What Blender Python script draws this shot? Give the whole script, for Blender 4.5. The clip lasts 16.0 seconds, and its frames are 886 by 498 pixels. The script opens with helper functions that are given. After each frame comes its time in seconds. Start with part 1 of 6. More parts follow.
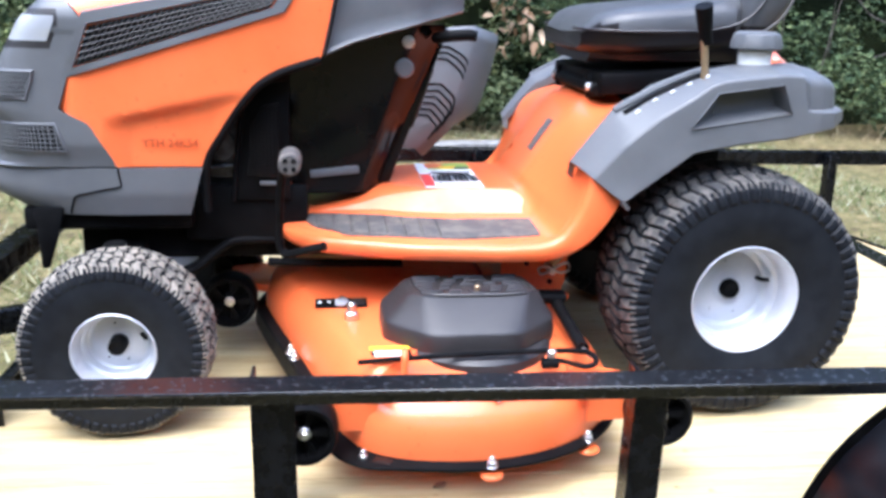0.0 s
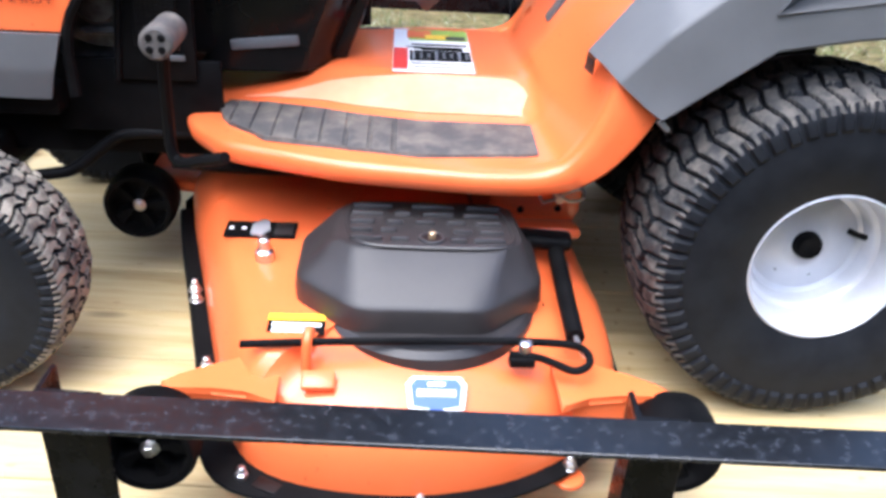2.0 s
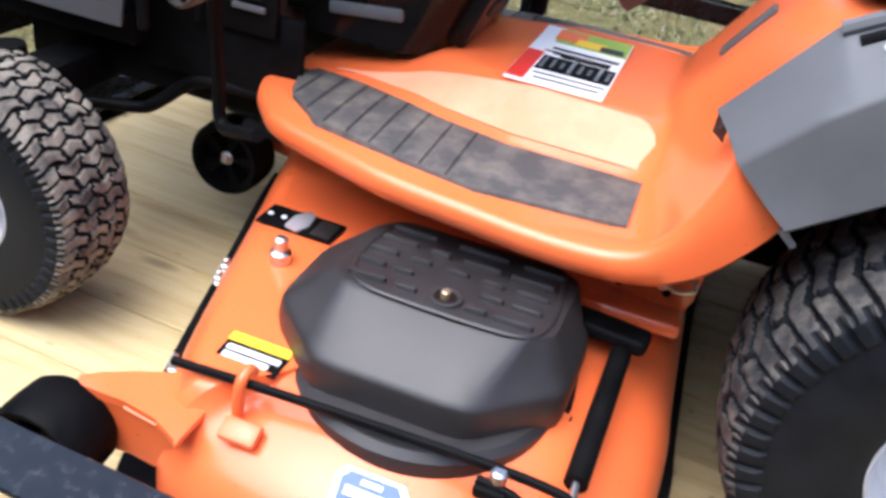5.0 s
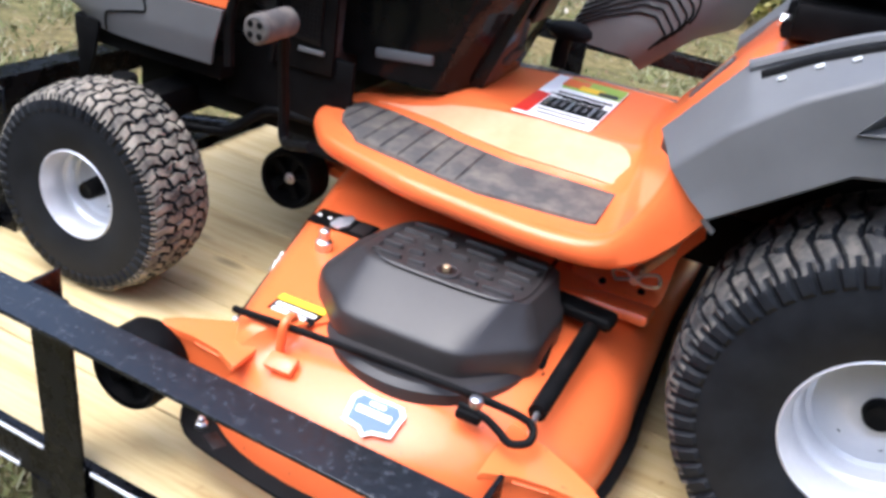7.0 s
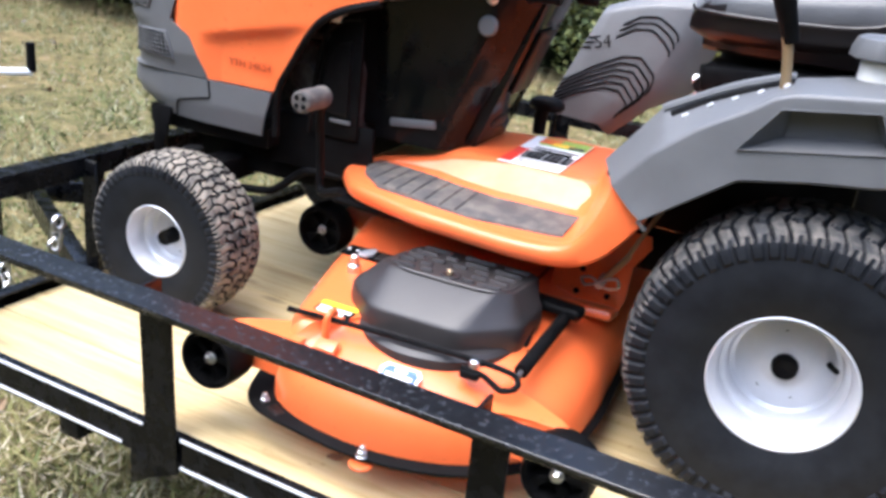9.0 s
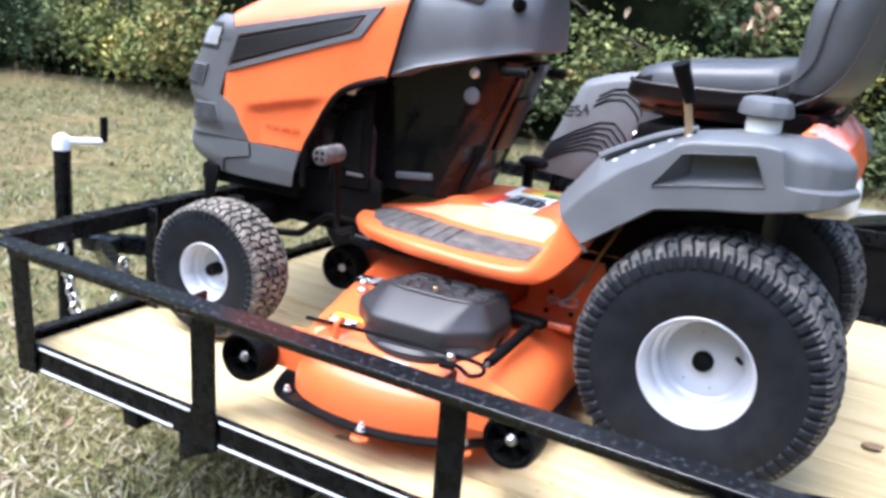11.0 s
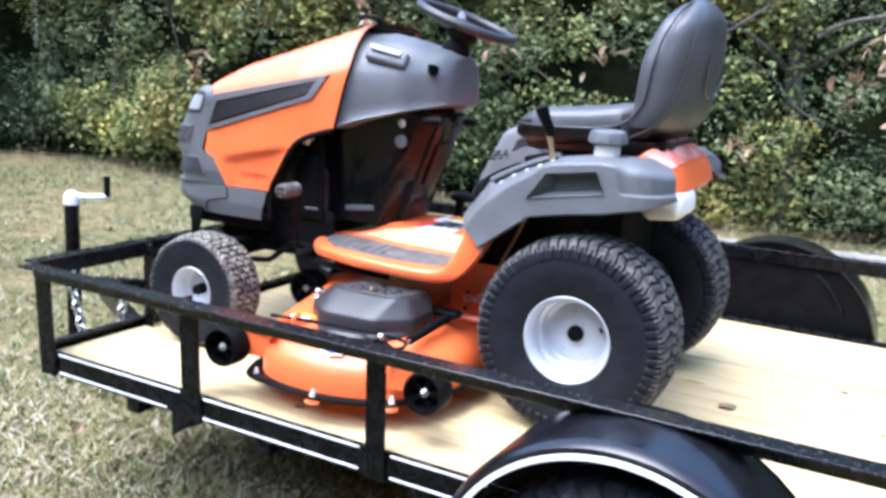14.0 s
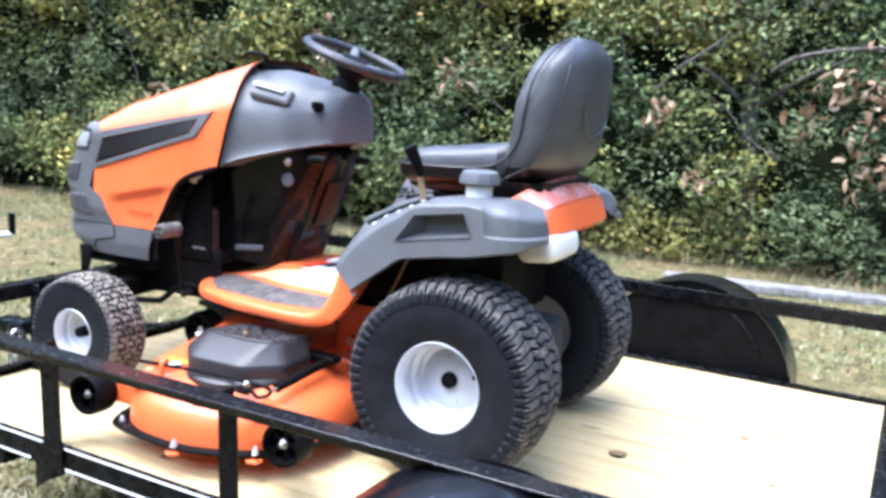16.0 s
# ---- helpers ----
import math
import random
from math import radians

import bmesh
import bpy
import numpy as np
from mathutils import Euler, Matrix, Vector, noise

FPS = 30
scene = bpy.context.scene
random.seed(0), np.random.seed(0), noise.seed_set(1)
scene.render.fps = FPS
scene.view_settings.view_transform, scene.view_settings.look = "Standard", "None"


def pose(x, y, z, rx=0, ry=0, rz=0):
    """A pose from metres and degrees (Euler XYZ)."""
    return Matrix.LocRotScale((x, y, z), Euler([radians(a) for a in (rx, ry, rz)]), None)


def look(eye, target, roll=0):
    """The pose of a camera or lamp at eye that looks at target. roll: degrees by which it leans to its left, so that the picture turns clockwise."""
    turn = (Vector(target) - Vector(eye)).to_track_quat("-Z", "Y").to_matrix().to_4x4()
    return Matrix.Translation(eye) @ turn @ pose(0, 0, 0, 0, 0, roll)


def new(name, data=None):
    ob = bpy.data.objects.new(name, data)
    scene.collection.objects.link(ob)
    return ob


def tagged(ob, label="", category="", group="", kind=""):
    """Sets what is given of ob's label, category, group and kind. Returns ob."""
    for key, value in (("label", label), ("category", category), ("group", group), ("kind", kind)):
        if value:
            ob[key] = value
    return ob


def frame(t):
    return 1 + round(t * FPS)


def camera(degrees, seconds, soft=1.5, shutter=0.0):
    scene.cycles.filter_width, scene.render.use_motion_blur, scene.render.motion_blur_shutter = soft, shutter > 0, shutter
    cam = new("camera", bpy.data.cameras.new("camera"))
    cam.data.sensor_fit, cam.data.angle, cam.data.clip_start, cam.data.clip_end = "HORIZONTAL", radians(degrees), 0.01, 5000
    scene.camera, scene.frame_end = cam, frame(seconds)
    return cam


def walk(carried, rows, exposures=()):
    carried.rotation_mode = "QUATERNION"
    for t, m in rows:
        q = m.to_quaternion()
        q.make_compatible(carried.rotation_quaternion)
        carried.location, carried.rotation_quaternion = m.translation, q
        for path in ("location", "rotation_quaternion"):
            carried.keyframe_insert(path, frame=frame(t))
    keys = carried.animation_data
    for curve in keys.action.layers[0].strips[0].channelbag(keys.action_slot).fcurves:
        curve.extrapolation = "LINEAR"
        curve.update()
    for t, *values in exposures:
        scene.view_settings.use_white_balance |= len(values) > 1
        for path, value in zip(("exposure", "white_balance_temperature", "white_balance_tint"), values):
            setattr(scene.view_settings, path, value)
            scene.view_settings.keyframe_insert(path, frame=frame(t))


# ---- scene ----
cam = camera(53.3, 16.0, soft=3.3)
PATH = [
    (0, (-0.807, -2.249, 0.877), (-0.617, -0.34, 0.311), 1.5),
    (0.5, (-0.704, -2.13, 0.867), (-0.59, -0.252, 0.187), 1.8),
    (1, (-0.677, -1.962, 0.859), (-0.519, -0.121, 0.093), 2.3),
    (1.5, (-0.667, -1.83, 0.853), (-0.469, -0.036, -0.01), 2.2),
    (2, (-0.578, -1.696, 0.857), (-0.549, 0.075, -0.071), 3.3),
    (2.5, (-0.472, -1.587, 0.846), (-0.608, 0.149, -0.138), 7.5),
    (3, (-0.449, -1.488, 0.842), (-0.628, 0.193, -0.227), 7.8),
    (3.5, (-0.483, -1.395, 0.84), (-0.641, 0.26, -0.272), 8.0),
    (4, (-0.461, -1.329, 0.839), (-0.827, 0.291, -0.276), 9.7),
    (4.2, (-0.435, -1.311, 0.829), (-0.888, 0.292, -0.277), 11.6),
    (6.3, (-0.279, -1.556, 0.882), (-0.845, 0.113, -0.064), 7.7),
    (6.5, (-0.266, -1.573, 0.881), (-0.843, 0.099, -0.053), 8.4),
    (7, (-0.166, -1.596, 0.89), (-0.87, 0.034, -0.029), 9.3),
    (7.5, (-0.042, -1.642, 0.892), (-0.855, -0.037, 0.019), 8.8),
    (8, (0.013, -1.711, 0.906), (-0.839, -0.109, 0.065), 7.3),
    (8.5, (0.019, -1.839, 0.903), (-0.799, -0.175, 0.154), 6.3),
    (9, (0.032, -1.948, 0.916), (-0.767, -0.259, 0.201), 6.4),
    (9.2, (0.065, -1.962, 0.91), (-0.763, -0.278, 0.217), 6.5),
    (11.3, (0.362, -2.311, 0.949), (-0.566, -0.624, 0.406), 5.3),
    (11.5, (0.384, -2.347, 0.948), (-0.522, -0.645, 0.414), 5.5),
    (12, (0.476, -2.386, 0.951), (-0.472, -0.695, 0.461), 4.8),
    (12.5, (0.629, -2.413, 0.955), (-0.386, -0.755, 0.482), 5.9),
    (13, (0.731, -2.45, 0.956), (-0.327, -0.818, 0.488), 5.6),
    (13.5, (0.773, -2.542, 0.955), (-0.228, -0.861, 0.539), 4.4),
    (14, (0.774, -2.66, 0.943), (-0.173, -0.946, 0.541), 3.2),
    (14.5, (0.801, -2.735, 0.945), (-0.048, -0.963, 0.572), 2.4),
    (15, (0.848, -2.722, 0.952), (0.086, -0.904, 0.613), 1.9),
    (15.5, (0.908, -2.593, 0.977), (0.091, -0.796, 0.66), 2.2),
    (16, (0.999, -2.441, 0.979), (0.067, -0.703, 0.645), 3.3),
]
walk(cam, [(t, look(eye, target, roll)) for t, eye, target, roll in PATH], exposures=[(0, 2.22, 5400, 10), (1.5, 2.1, 5650, 10), (3.2, 1.8, 5650, 10), (4.2, 1.58, 5750, 10), (6.5, 1.8, 5800, 10), (8.5, 2.03, 5850, 10), (11.5, 2.32, 5430, 10), (14, 2.37, 5300, 10), (16, 2.5, 5350, 10)])

# ---- light ----
world = bpy.data.worlds.new("sky")
scene.world = world
world.use_nodes = True
wn = world.node_tree
sky = wn.nodes.new("ShaderNodeTexSky")
sky.sky_type = "NISHITA"
sky.sun_disc = False
sky.sun_elevation = radians(70)
sky.sun_rotation = radians(215)
sky.air_density, sky.dust_density, sky.ozone_density = 1.0, 4.0, 1.0
wn.links.new(sky.outputs[0], wn.nodes["Background"].inputs[0])
wn.nodes["Background"].inputs[1].default_value = 0.15
sun = new("sun", bpy.data.lights.new("sun", "SUN"))
sun.data.energy, sun.data.angle, sun.data.color = 1.05, radians(60), (1.0, 0.97, 0.94)
sun.matrix_world = look((-2.4, -3.9, 9), (0, 0, 0))


# ---- materials ----
def material(name, color, rough=0.5, metal=0.0, spec=0.5, coat=0.0):
    m = bpy.data.materials.new(name)
    m.use_nodes = True
    b = m.node_tree.nodes["Principled BSDF"]
    b.inputs["Base Color"].default_value = (*color, 1)
    b.inputs["Roughness"].default_value = rough
    b.inputs["Metallic"].default_value = metal
    b.inputs["Specular IOR Level"].default_value = spec
    b.inputs["Coat Weight"].default_value = coat
    b.inputs["Coat Roughness"].default_value = 0.08
    return m


def node(m, kind, **values):
    n = m.node_tree.nodes.new(kind)
    for k, v in values.items():
        n.inputs[k.replace("_", " ")].default_value = v
    return n


def link(m, a, b):
    m.node_tree.links.new(a, b)


def ramp(m, source, stops):
    r = m.node_tree.nodes.new("ShaderNodeValToRGB")
    while len(r.color_ramp.elements) < len(stops):
        r.color_ramp.elements.new(0.5)
    for e, (p, c) in zip(r.color_ramp.elements, stops):
        e.position, e.color = p, (*c, 1)
    link(m, source, r.inputs[0])
    return r.outputs[0]


def coords(m, scale=(1, 1, 1), which="Object"):
    tc = m.node_tree.nodes.new("ShaderNodeTexCoord")
    mp = node(m, "ShaderNodeMapping")
    mp.inputs["Scale"].default_value = scale
    link(m, tc.outputs[which], mp.inputs[0])
    return mp.outputs[0]


def noise_tex(m, vec, scale, detail=4, rough=0.6):
    n = node(m, "ShaderNodeTexNoise", Scale=scale, Detail=detail, Roughness=rough)
    link(m, vec, n.inputs["Vector"])
    return n.outputs[0]


def bump(m, height, strength=0.2, dist=0.005):
    b = node(m, "ShaderNodeBump", Strength=strength, Distance=dist)
    link(m, height, b.inputs["Height"])
    link(m, b.outputs[0], m.node_tree.nodes["Principled BSDF"].inputs["Normal"])


def worn(m, c1, c2, scale=18, lo=0.35, hi=0.7, rough=(0.3, 0.6), bumps=0.0, fine=300):
    """Two-scale mottling of colour and gloss."""
    bsdf = m.node_tree.nodes["Principled BSDF"]
    v = coords(m)
    big = noise_tex(m, v, scale, 5, 0.65)
    link(m, ramp(m, big, [(lo, c1), (hi, c2)]), bsdf.inputs["Base Color"])
    fin = noise_tex(m, v, fine, 3, 0.6)
    mix = node(m, "ShaderNodeMath")
    mix.operation = "MULTIPLY_ADD"
    mix.inputs[1].default_value = 0.25
    link(m, fin, mix.inputs[0])
    link(m, big, mix.inputs[2])
    mr = node(m, "ShaderNodeMapRange", From_Min=0.3, From_Max=0.9, To_Min=rough[0], To_Max=rough[1])
    link(m, mix.outputs[0], mr.inputs[0])
    link(m, mr.outputs[0], bsdf.inputs["Roughness"])
    if bumps:
        bump(m, fin, bumps, 0.002)
    return m


ORANGE = worn(material("orange_paint", (0.84, 0.15, 0.025), 0.28, spec=0.3, coat=0.45), (0.82, 0.152, 0.040), (0.87, 0.172, 0.050), 6, rough=(0.25, 0.36))


def specks(m, scale, tint):
    """Small specks and thin smears of dirt over a painted surface."""
    bsdf = m.node_tree.nodes["Principled BSDF"]
    old = bsdf.inputs["Base Color"].links[0].from_socket
    spot = ramp(m, noise_tex(m, coords(m), scale, 2, 0.5), [(0.70, (1, 1, 1)), (0.76, tint)])
    smear = ramp(m, noise_tex(m, coords(m, (3, 11, 6)), 4, 5, 0.7), [(0.62, (1, 1, 1)), (0.8, (0.93, 0.96, 1.0))])
    for src in (spot, smear):
        mul = node(m, "ShaderNodeMix")
        mul.data_type, mul.blend_type = "RGBA", "MULTIPLY"
        mul.inputs[0].default_value = 1.0
        link(m, old, mul.inputs[6])
        link(m, src, mul.inputs[7])
        old = mul.outputs[2]
    link(m, old, bsdf.inputs["Base Color"])
    return m


specks(ORANGE, 95, (0.62, 0.62, 0.7))
GREY = worn(material("grey_plastic", (0.075, 0.075, 0.078), 0.45), (0.092, 0.095, 0.099), (0.112, 0.115, 0.119), 9, rough=(0.38, 0.5), bumps=0.12, fine=900)
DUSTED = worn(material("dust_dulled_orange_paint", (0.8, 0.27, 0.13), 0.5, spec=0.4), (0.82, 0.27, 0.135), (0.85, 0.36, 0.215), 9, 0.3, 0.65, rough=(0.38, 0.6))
BLACK = worn(material("black_plastic", (0.005, 0.005, 0.0055), 0.45, spec=0.06), (0.003, 0.003, 0.0033), (0.007, 0.007, 0.0073), 20, rough=(0.4, 0.6), bumps=0.1, fine=700)
GLOSS = worn(material("gloss_black_panel", (0.006, 0.005, 0.005), 0.14, spec=0.17), (0.003, 0.004, 0.004), (0.008, 0.007, 0.007), 8, rough=(0.10, 0.20))
COVER = worn(material("dark_brown_plastic", (0.035, 0.031, 0.031), 0.42), (0.019, 0.017, 0.017), (0.029, 0.026, 0.026), 14, rough=(0.36, 0.5), bumps=0.15, fine=800)
PAD = worn(material("dusty_rubber_mat", (0.06, 0.055, 0.06), 0.8), (0.055, 0.051, 0.050), (0.17, 0.145, 0.118), 26, 0.42, 0.78, rough=(0.7, 0.9), bumps=0.4, fine=400)
RUBBER = worn(material("tyre_rubber", (0.012, 0.013, 0.016), 0.6, spec=0.15), (0.007, 0.008, 0.0105), (0.013, 0.0148, 0.018), 25, rough=(0.45, 0.65), bumps=0.15, fine=500)
DUSTY = worn(material("dusty_tread_rubber", (0.04, 0.036, 0.032), 0.85), (0.024, 0.0245, 0.026), (0.17, 0.150, 0.125), 34, 0.42, 0.80, rough=(0.7, 0.95), bumps=0.5, fine=350)
MUDDY = worn(material("muddy_tread_rubber", (0.1, 0.085, 0.065), 0.9), (0.05, 0.046, 0.042), (0.31, 0.275, 0.22), 30, 0.34, 0.68, rough=(0.8, 0.95), bumps=0.5, fine=350)
RIM = worn(material("silver_painted_rim", (0.6, 0.61, 0.64), 0.35, 0.25), (0.50, 0.515, 0.55), (0.57, 0.585, 0.62), 14, rough=(0.26, 0.40))
STEEL = worn(material("zinc_steel", (0.6, 0.6, 0.6), 0.3, 1.0), (0.55, 0.55, 0.55), (0.75, 0.75, 0.74), 60, rough=(0.2, 0.45))
TAN = material("yellow_zinc_steel", (0.45, 0.33, 0.2), 0.4, 0.7)
TRAILER = worn(material("black_enamel_steel", (0.004, 0.004, 0.0045), 0.25, spec=0.2), (0.0018, 0.002, 0.0027), (0.009, 0.0098, 0.012), 26, 0.45, 0.8, rough=(0.14, 0.38), bumps=0.05, fine=160)
BEAM = worn(material("worn_black_steel", (0.02, 0.02, 0.022), 0.4), (0.008, 0.008, 0.009), (0.07, 0.07, 0.075), 14, 0.4, 0.75, rough=(0.3, 0.55), bumps=0.2, fine=160)
RAIL = worn(material("scuffed_black_rail", (0.01, 0.01, 0.011), 0.4), (0.0055, 0.006, 0.0072), (0.040, 0.043, 0.050), 75, 0.50, 0.85, rough=(0.10, 0.34), bumps=0.05, fine=140)
FENDER = worn(material("glossy_black_fender", (0.006, 0.006, 0.007), 0.2), (0.004, 0.0045, 0.006), (0.016, 0.017, 0.020), 9, 0.45, 0.8, rough=(0.12, 0.30), bumps=0.08, fine=120)
STRIPE = material("white_pinstripe", (0.85, 0.86, 0.88), 0.4)
VINYL = worn(material("seat_vinyl", (0.036, 0.037, 0.040), 0.4), (0.052, 0.053, 0.056), (0.066, 0.067, 0.070), 12, rough=(0.30, 0.44), bumps=0.25, fine=600)
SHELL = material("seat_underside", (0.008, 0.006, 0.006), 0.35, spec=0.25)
TANK = worn(material("translucent_white_plastic", (0.75, 0.73, 0.66), 0.45), (0.74, 0.72, 0.64), (0.8, 0.79, 0.74), 10, rough=(0.35, 0.55))
WHITE = material("white_label", (0.8, 0.8, 0.78), 0.4)
YELLOW = material("yellow_label", (0.85, 0.55, 0.03), 0.4)
BLUE = material("blue_label", (0.03, 0.09, 0.35), 0.4)
RED = material("red_label", (0.6, 0.03, 0.02), 0.4)
DARKRED = material("dark_red_print", (0.30, 0.035, 0.012), 0.4)
TAILRED = material("dark_red_lens", (0.22, 0.012, 0.015), 0.25)
PINK = worn(material("dusty_red_lens", (0.7, 0.25, 0.2), 0.2), (0.62, 0.16, 0.11), (0.74, 0.36, 0.30), 16, 0.35, 0.7, rough=(0.15, 0.35))
GREEN = material("green_label", (0.28, 0.42, 0.06), 0.4)
LENS = material("clear_lamp_lens", (0.62, 0.64, 0.67), 0.14, 0.5, spec=0.8)
DIRT = worn(material("engine_metal", (0.03, 0.03, 0.032), 0.5, 0.2, spec=0.3), (0.016, 0.016, 0.017), (0.09, 0.09, 0.09), 34, rough=(0.35, 0.6))


def wood_material():
    m = material("pale_pine", (0.6, 0.44, 0.24), 0.7)
    bsdf = m.node_tree.nodes["Principled BSDF"]
    info = m.node_tree.nodes.new("ShaderNodeObjectInfo")
    tc = m.node_tree.nodes.new("ShaderNodeTexCoord")
    shift = node(m, "ShaderNodeVectorMath")
    shift.operation = "MULTIPLY_ADD"
    comb = node(m, "ShaderNodeCombineXYZ")
    for i in range(3):
        link(m, info.outputs["Random"], comb.inputs[i])
    shift.inputs[1].default_value = (37, 11, 5)
    link(m, comb.outputs[0], shift.inputs[0])
    link(m, tc.outputs["Object"], shift.inputs[2])
    mp = node(m, "ShaderNodeMapping")
    mp.inputs["Scale"].default_value = (0.7, 9, 9)
    link(m, shift.outputs[0], mp.inputs[0])
    grain = noise_tex(m, mp.outputs[0], 4.0, 6, 0.7)
    mp2 = node(m, "ShaderNodeMapping")
    mp2.inputs["Scale"].default_value = (5, 60, 60)
    link(m, shift.outputs[0], mp2.inputs[0])
    fib = noise_tex(m, mp2.outputs[0], 3.0, 4, 0.7)
    col = ramp(m, grain, [(0.28, (0.37, 0.26, 0.11)), (0.45, (0.48, 0.37, 0.18)), (0.6, (0.54, 0.435, 0.235)), (0.78, (0.43, 0.32, 0.145))])
    mp3 = node(m, "ShaderNodeMapping")
    mp3.inputs["Scale"].default_value = (2.2, 7, 1)
    link(m, shift.outputs[0], mp3.inputs[0])
    vor = node(m, "ShaderNodeTexVoronoi", Scale=1.0)
    link(m, mp3.outputs[0], vor.inputs["Vector"])
    knot = ramp(m, vor.outputs["Distance"], [(0.0, (0.25, 0.25, 0.25)), (0.05, (0.42, 0.42, 0.42)), (0.11, (1, 1, 1))])
    mul = node(m, "ShaderNodeMix")
    mul.data_type, mul.blend_type = "RGBA", "MULTIPLY"
    mul.inputs[0].default_value = 0.8
    link(m, col, mul.inputs[6])
    link(m, knot, mul.inputs[7])
    hue = node(m, "ShaderNodeHueSaturation")
    mr = node(m, "ShaderNodeMapRange", To_Min=0.86, To_Max=1.12)
    link(m, info.outputs["Random"], mr.inputs[0])
    link(m, mr.outputs[0], hue.inputs["Value"])
    link(m, mul.outputs[2], hue.inputs["Color"])
    link(m, hue.outputs[0], bsdf.inputs["Base Color"])
    bump(m, fib, 0.35, 0.002)
    return m


WOOD = specks(wood_material(), 24, (0.66, 0.58, 0.48))


def ground_material():
    m = material("thin_autumn_grass", (0.12, 0.12, 0.06), 0.95)
    bsdf = m.node_tree.nodes["Principled BSDF"]
    v = coords(m)
    big = noise_tex(m, v, 0.9, 4, 0.6)
    mid = noise_tex(m, v, 9.0, 6, 0.7)
    fin = noise_tex(m, v, 60.0, 4, 0.75)
    a = ramp(m, mid, [(0.32, (0.075, 0.06, 0.03)), (0.48, (0.15, 0.14, 0.06)), (0.6, (0.23, 0.195, 0.105)), (0.72, (0.34, 0.29, 0.20))])
    b = ramp(m, fin, [(0.3, (0.35, 0.35, 0.3)), (0.55, (0.95, 0.95, 0.9)), (0.75, (1.6, 1.55, 1.45))])
    mul = node(m, "ShaderNodeMix")
    mul.data_type, mul.blend_type = "RGBA", "MULTIPLY"
    mul.inputs[0].default_value = 1.0
    link(m, a, mul.inputs[6])
    link(m, b, mul.inputs[7])
    c = ramp(m, big, [(0.35, (0.95, 0.95, 0.7)), (0.65, (1.2, 1.03, 0.88))])
    mul2 = node(m, "ShaderNodeMix")
    mul2.data_type, mul2.blend_type = "RGBA", "MULTIPLY"
    mul2.inputs[0].default_value = 1.0
    link(m, mul.outputs[2], mul2.inputs[6])
    link(m, c, mul2.inputs[7])
    link(m, mul2.outputs[2], bsdf.inputs["Base Color"])
    bump(m, fin, 0.8, 0.03)
    return m


GROUND = ground_material()


def island_material(name, stops, rough=0.6):
    m = material(name, stops[0][1], rough, spec=0.14)
    g = m.node_tree.nodes.new("ShaderNodeNewGeometry")
    bsdf = m.node_tree.nodes["Principled BSDF"]
    link(m, ramp(m, g.outputs["Random Per Island"], stops), bsdf.inputs["Base Color"])
    return m


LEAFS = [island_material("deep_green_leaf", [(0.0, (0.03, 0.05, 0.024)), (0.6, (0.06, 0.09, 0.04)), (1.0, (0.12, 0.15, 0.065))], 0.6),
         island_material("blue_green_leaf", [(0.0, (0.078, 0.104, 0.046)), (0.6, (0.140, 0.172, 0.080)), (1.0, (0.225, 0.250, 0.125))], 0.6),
         island_material("hedge_leaf", [(0.0, (0.094, 0.119, 0.040)), (0.5, (0.165, 0.198, 0.070)), (0.95, (0.260, 0.282, 0.110)), (1.0, (0.472, 0.395, 0.120))], 0.6),
         island_material("olive_leaf", [(0.0, (0.118, 0.119, 0.035)), (0.6, (0.201, 0.192, 0.060)), (0.9, (0.307, 0.271, 0.090)), (1.0, (0.425, 0.282, 0.120))], 0.5),
         island_material("yellowing_leaf", [(0.0, (0.177, 0.175, 0.045)), (0.5, (0.295, 0.282, 0.075)), (0.85, (0.425, 0.384, 0.110)), (1.0, (0.590, 0.475, 0.140))], 0.5)]
LEAF = LEAFS[2]
DRYLEAF = island_material("dry_leaf", [(0.0, (0.152, 0.089, 0.048)), (0.5, (0.288, 0.192, 0.116)), (1.0, (0.416, 0.318, 0.218))], 0.7)
FALLEN = island_material("fallen_leaf", [(0.0, (0.12, 0.075, 0.04)), (0.4, (0.24, 0.17, 0.105)), (0.8, (0.33, 0.275, 0.20)), (1.0, (0.42, 0.38, 0.31))], 0.8)
BLADE = island_material("grass_blade", [(0.0, (0.078, 0.101, 0.035)), (0.35, (0.156, 0.181, 0.070)), (0.7, (0.259, 0.248, 0.132)), (1.0, (0.352, 0.344, 0.241))], 0.7)
TURF = island_material("thatch", [(0.0, (0.07, 0.05, 0.03)), (0.25, (0.15, 0.16, 0.055)), (0.5, (0.27, 0.25, 0.11)), (0.75, (0.40, 0.34, 0.22)), (1.0, (0.52, 0.47, 0.37))], 0.8)
STRAW = island_material("straw_grass", [(0.0, (0.16, 0.12, 0.06)), (0.5, (0.30, 0.23, 0.13)), (1.0, (0.42, 0.35, 0.22))], 0.8)
BARK = worn(material("grey_bark", (0.09, 0.075, 0.062), 0.9), (0.045, 0.037, 0.03), (0.15, 0.13, 0.11), 14, rough=(0.8, 0.95), bumps=0.8, fine=90)
# near-black sheet behind the leaves: the hedge's inner shade as colour
HEDGE_SHADE = worn(material("dark_thicket", (0.012, 0.017, 0.008), 0.95, spec=0.02), (0.006, 0.009, 0.005), (0.03, 0.036, 0.016), 3, rough=(0.9, 1.0))
WOODS = worn(material("wood_edge", (0.05, 0.06, 0.035), 0.95, spec=0.05), (0.02, 0.026, 0.014), (0.085, 0.095, 0.055), 1.6, 0.35, 0.7, rough=(0.9, 1.0), bumps=0.6, fine=9)
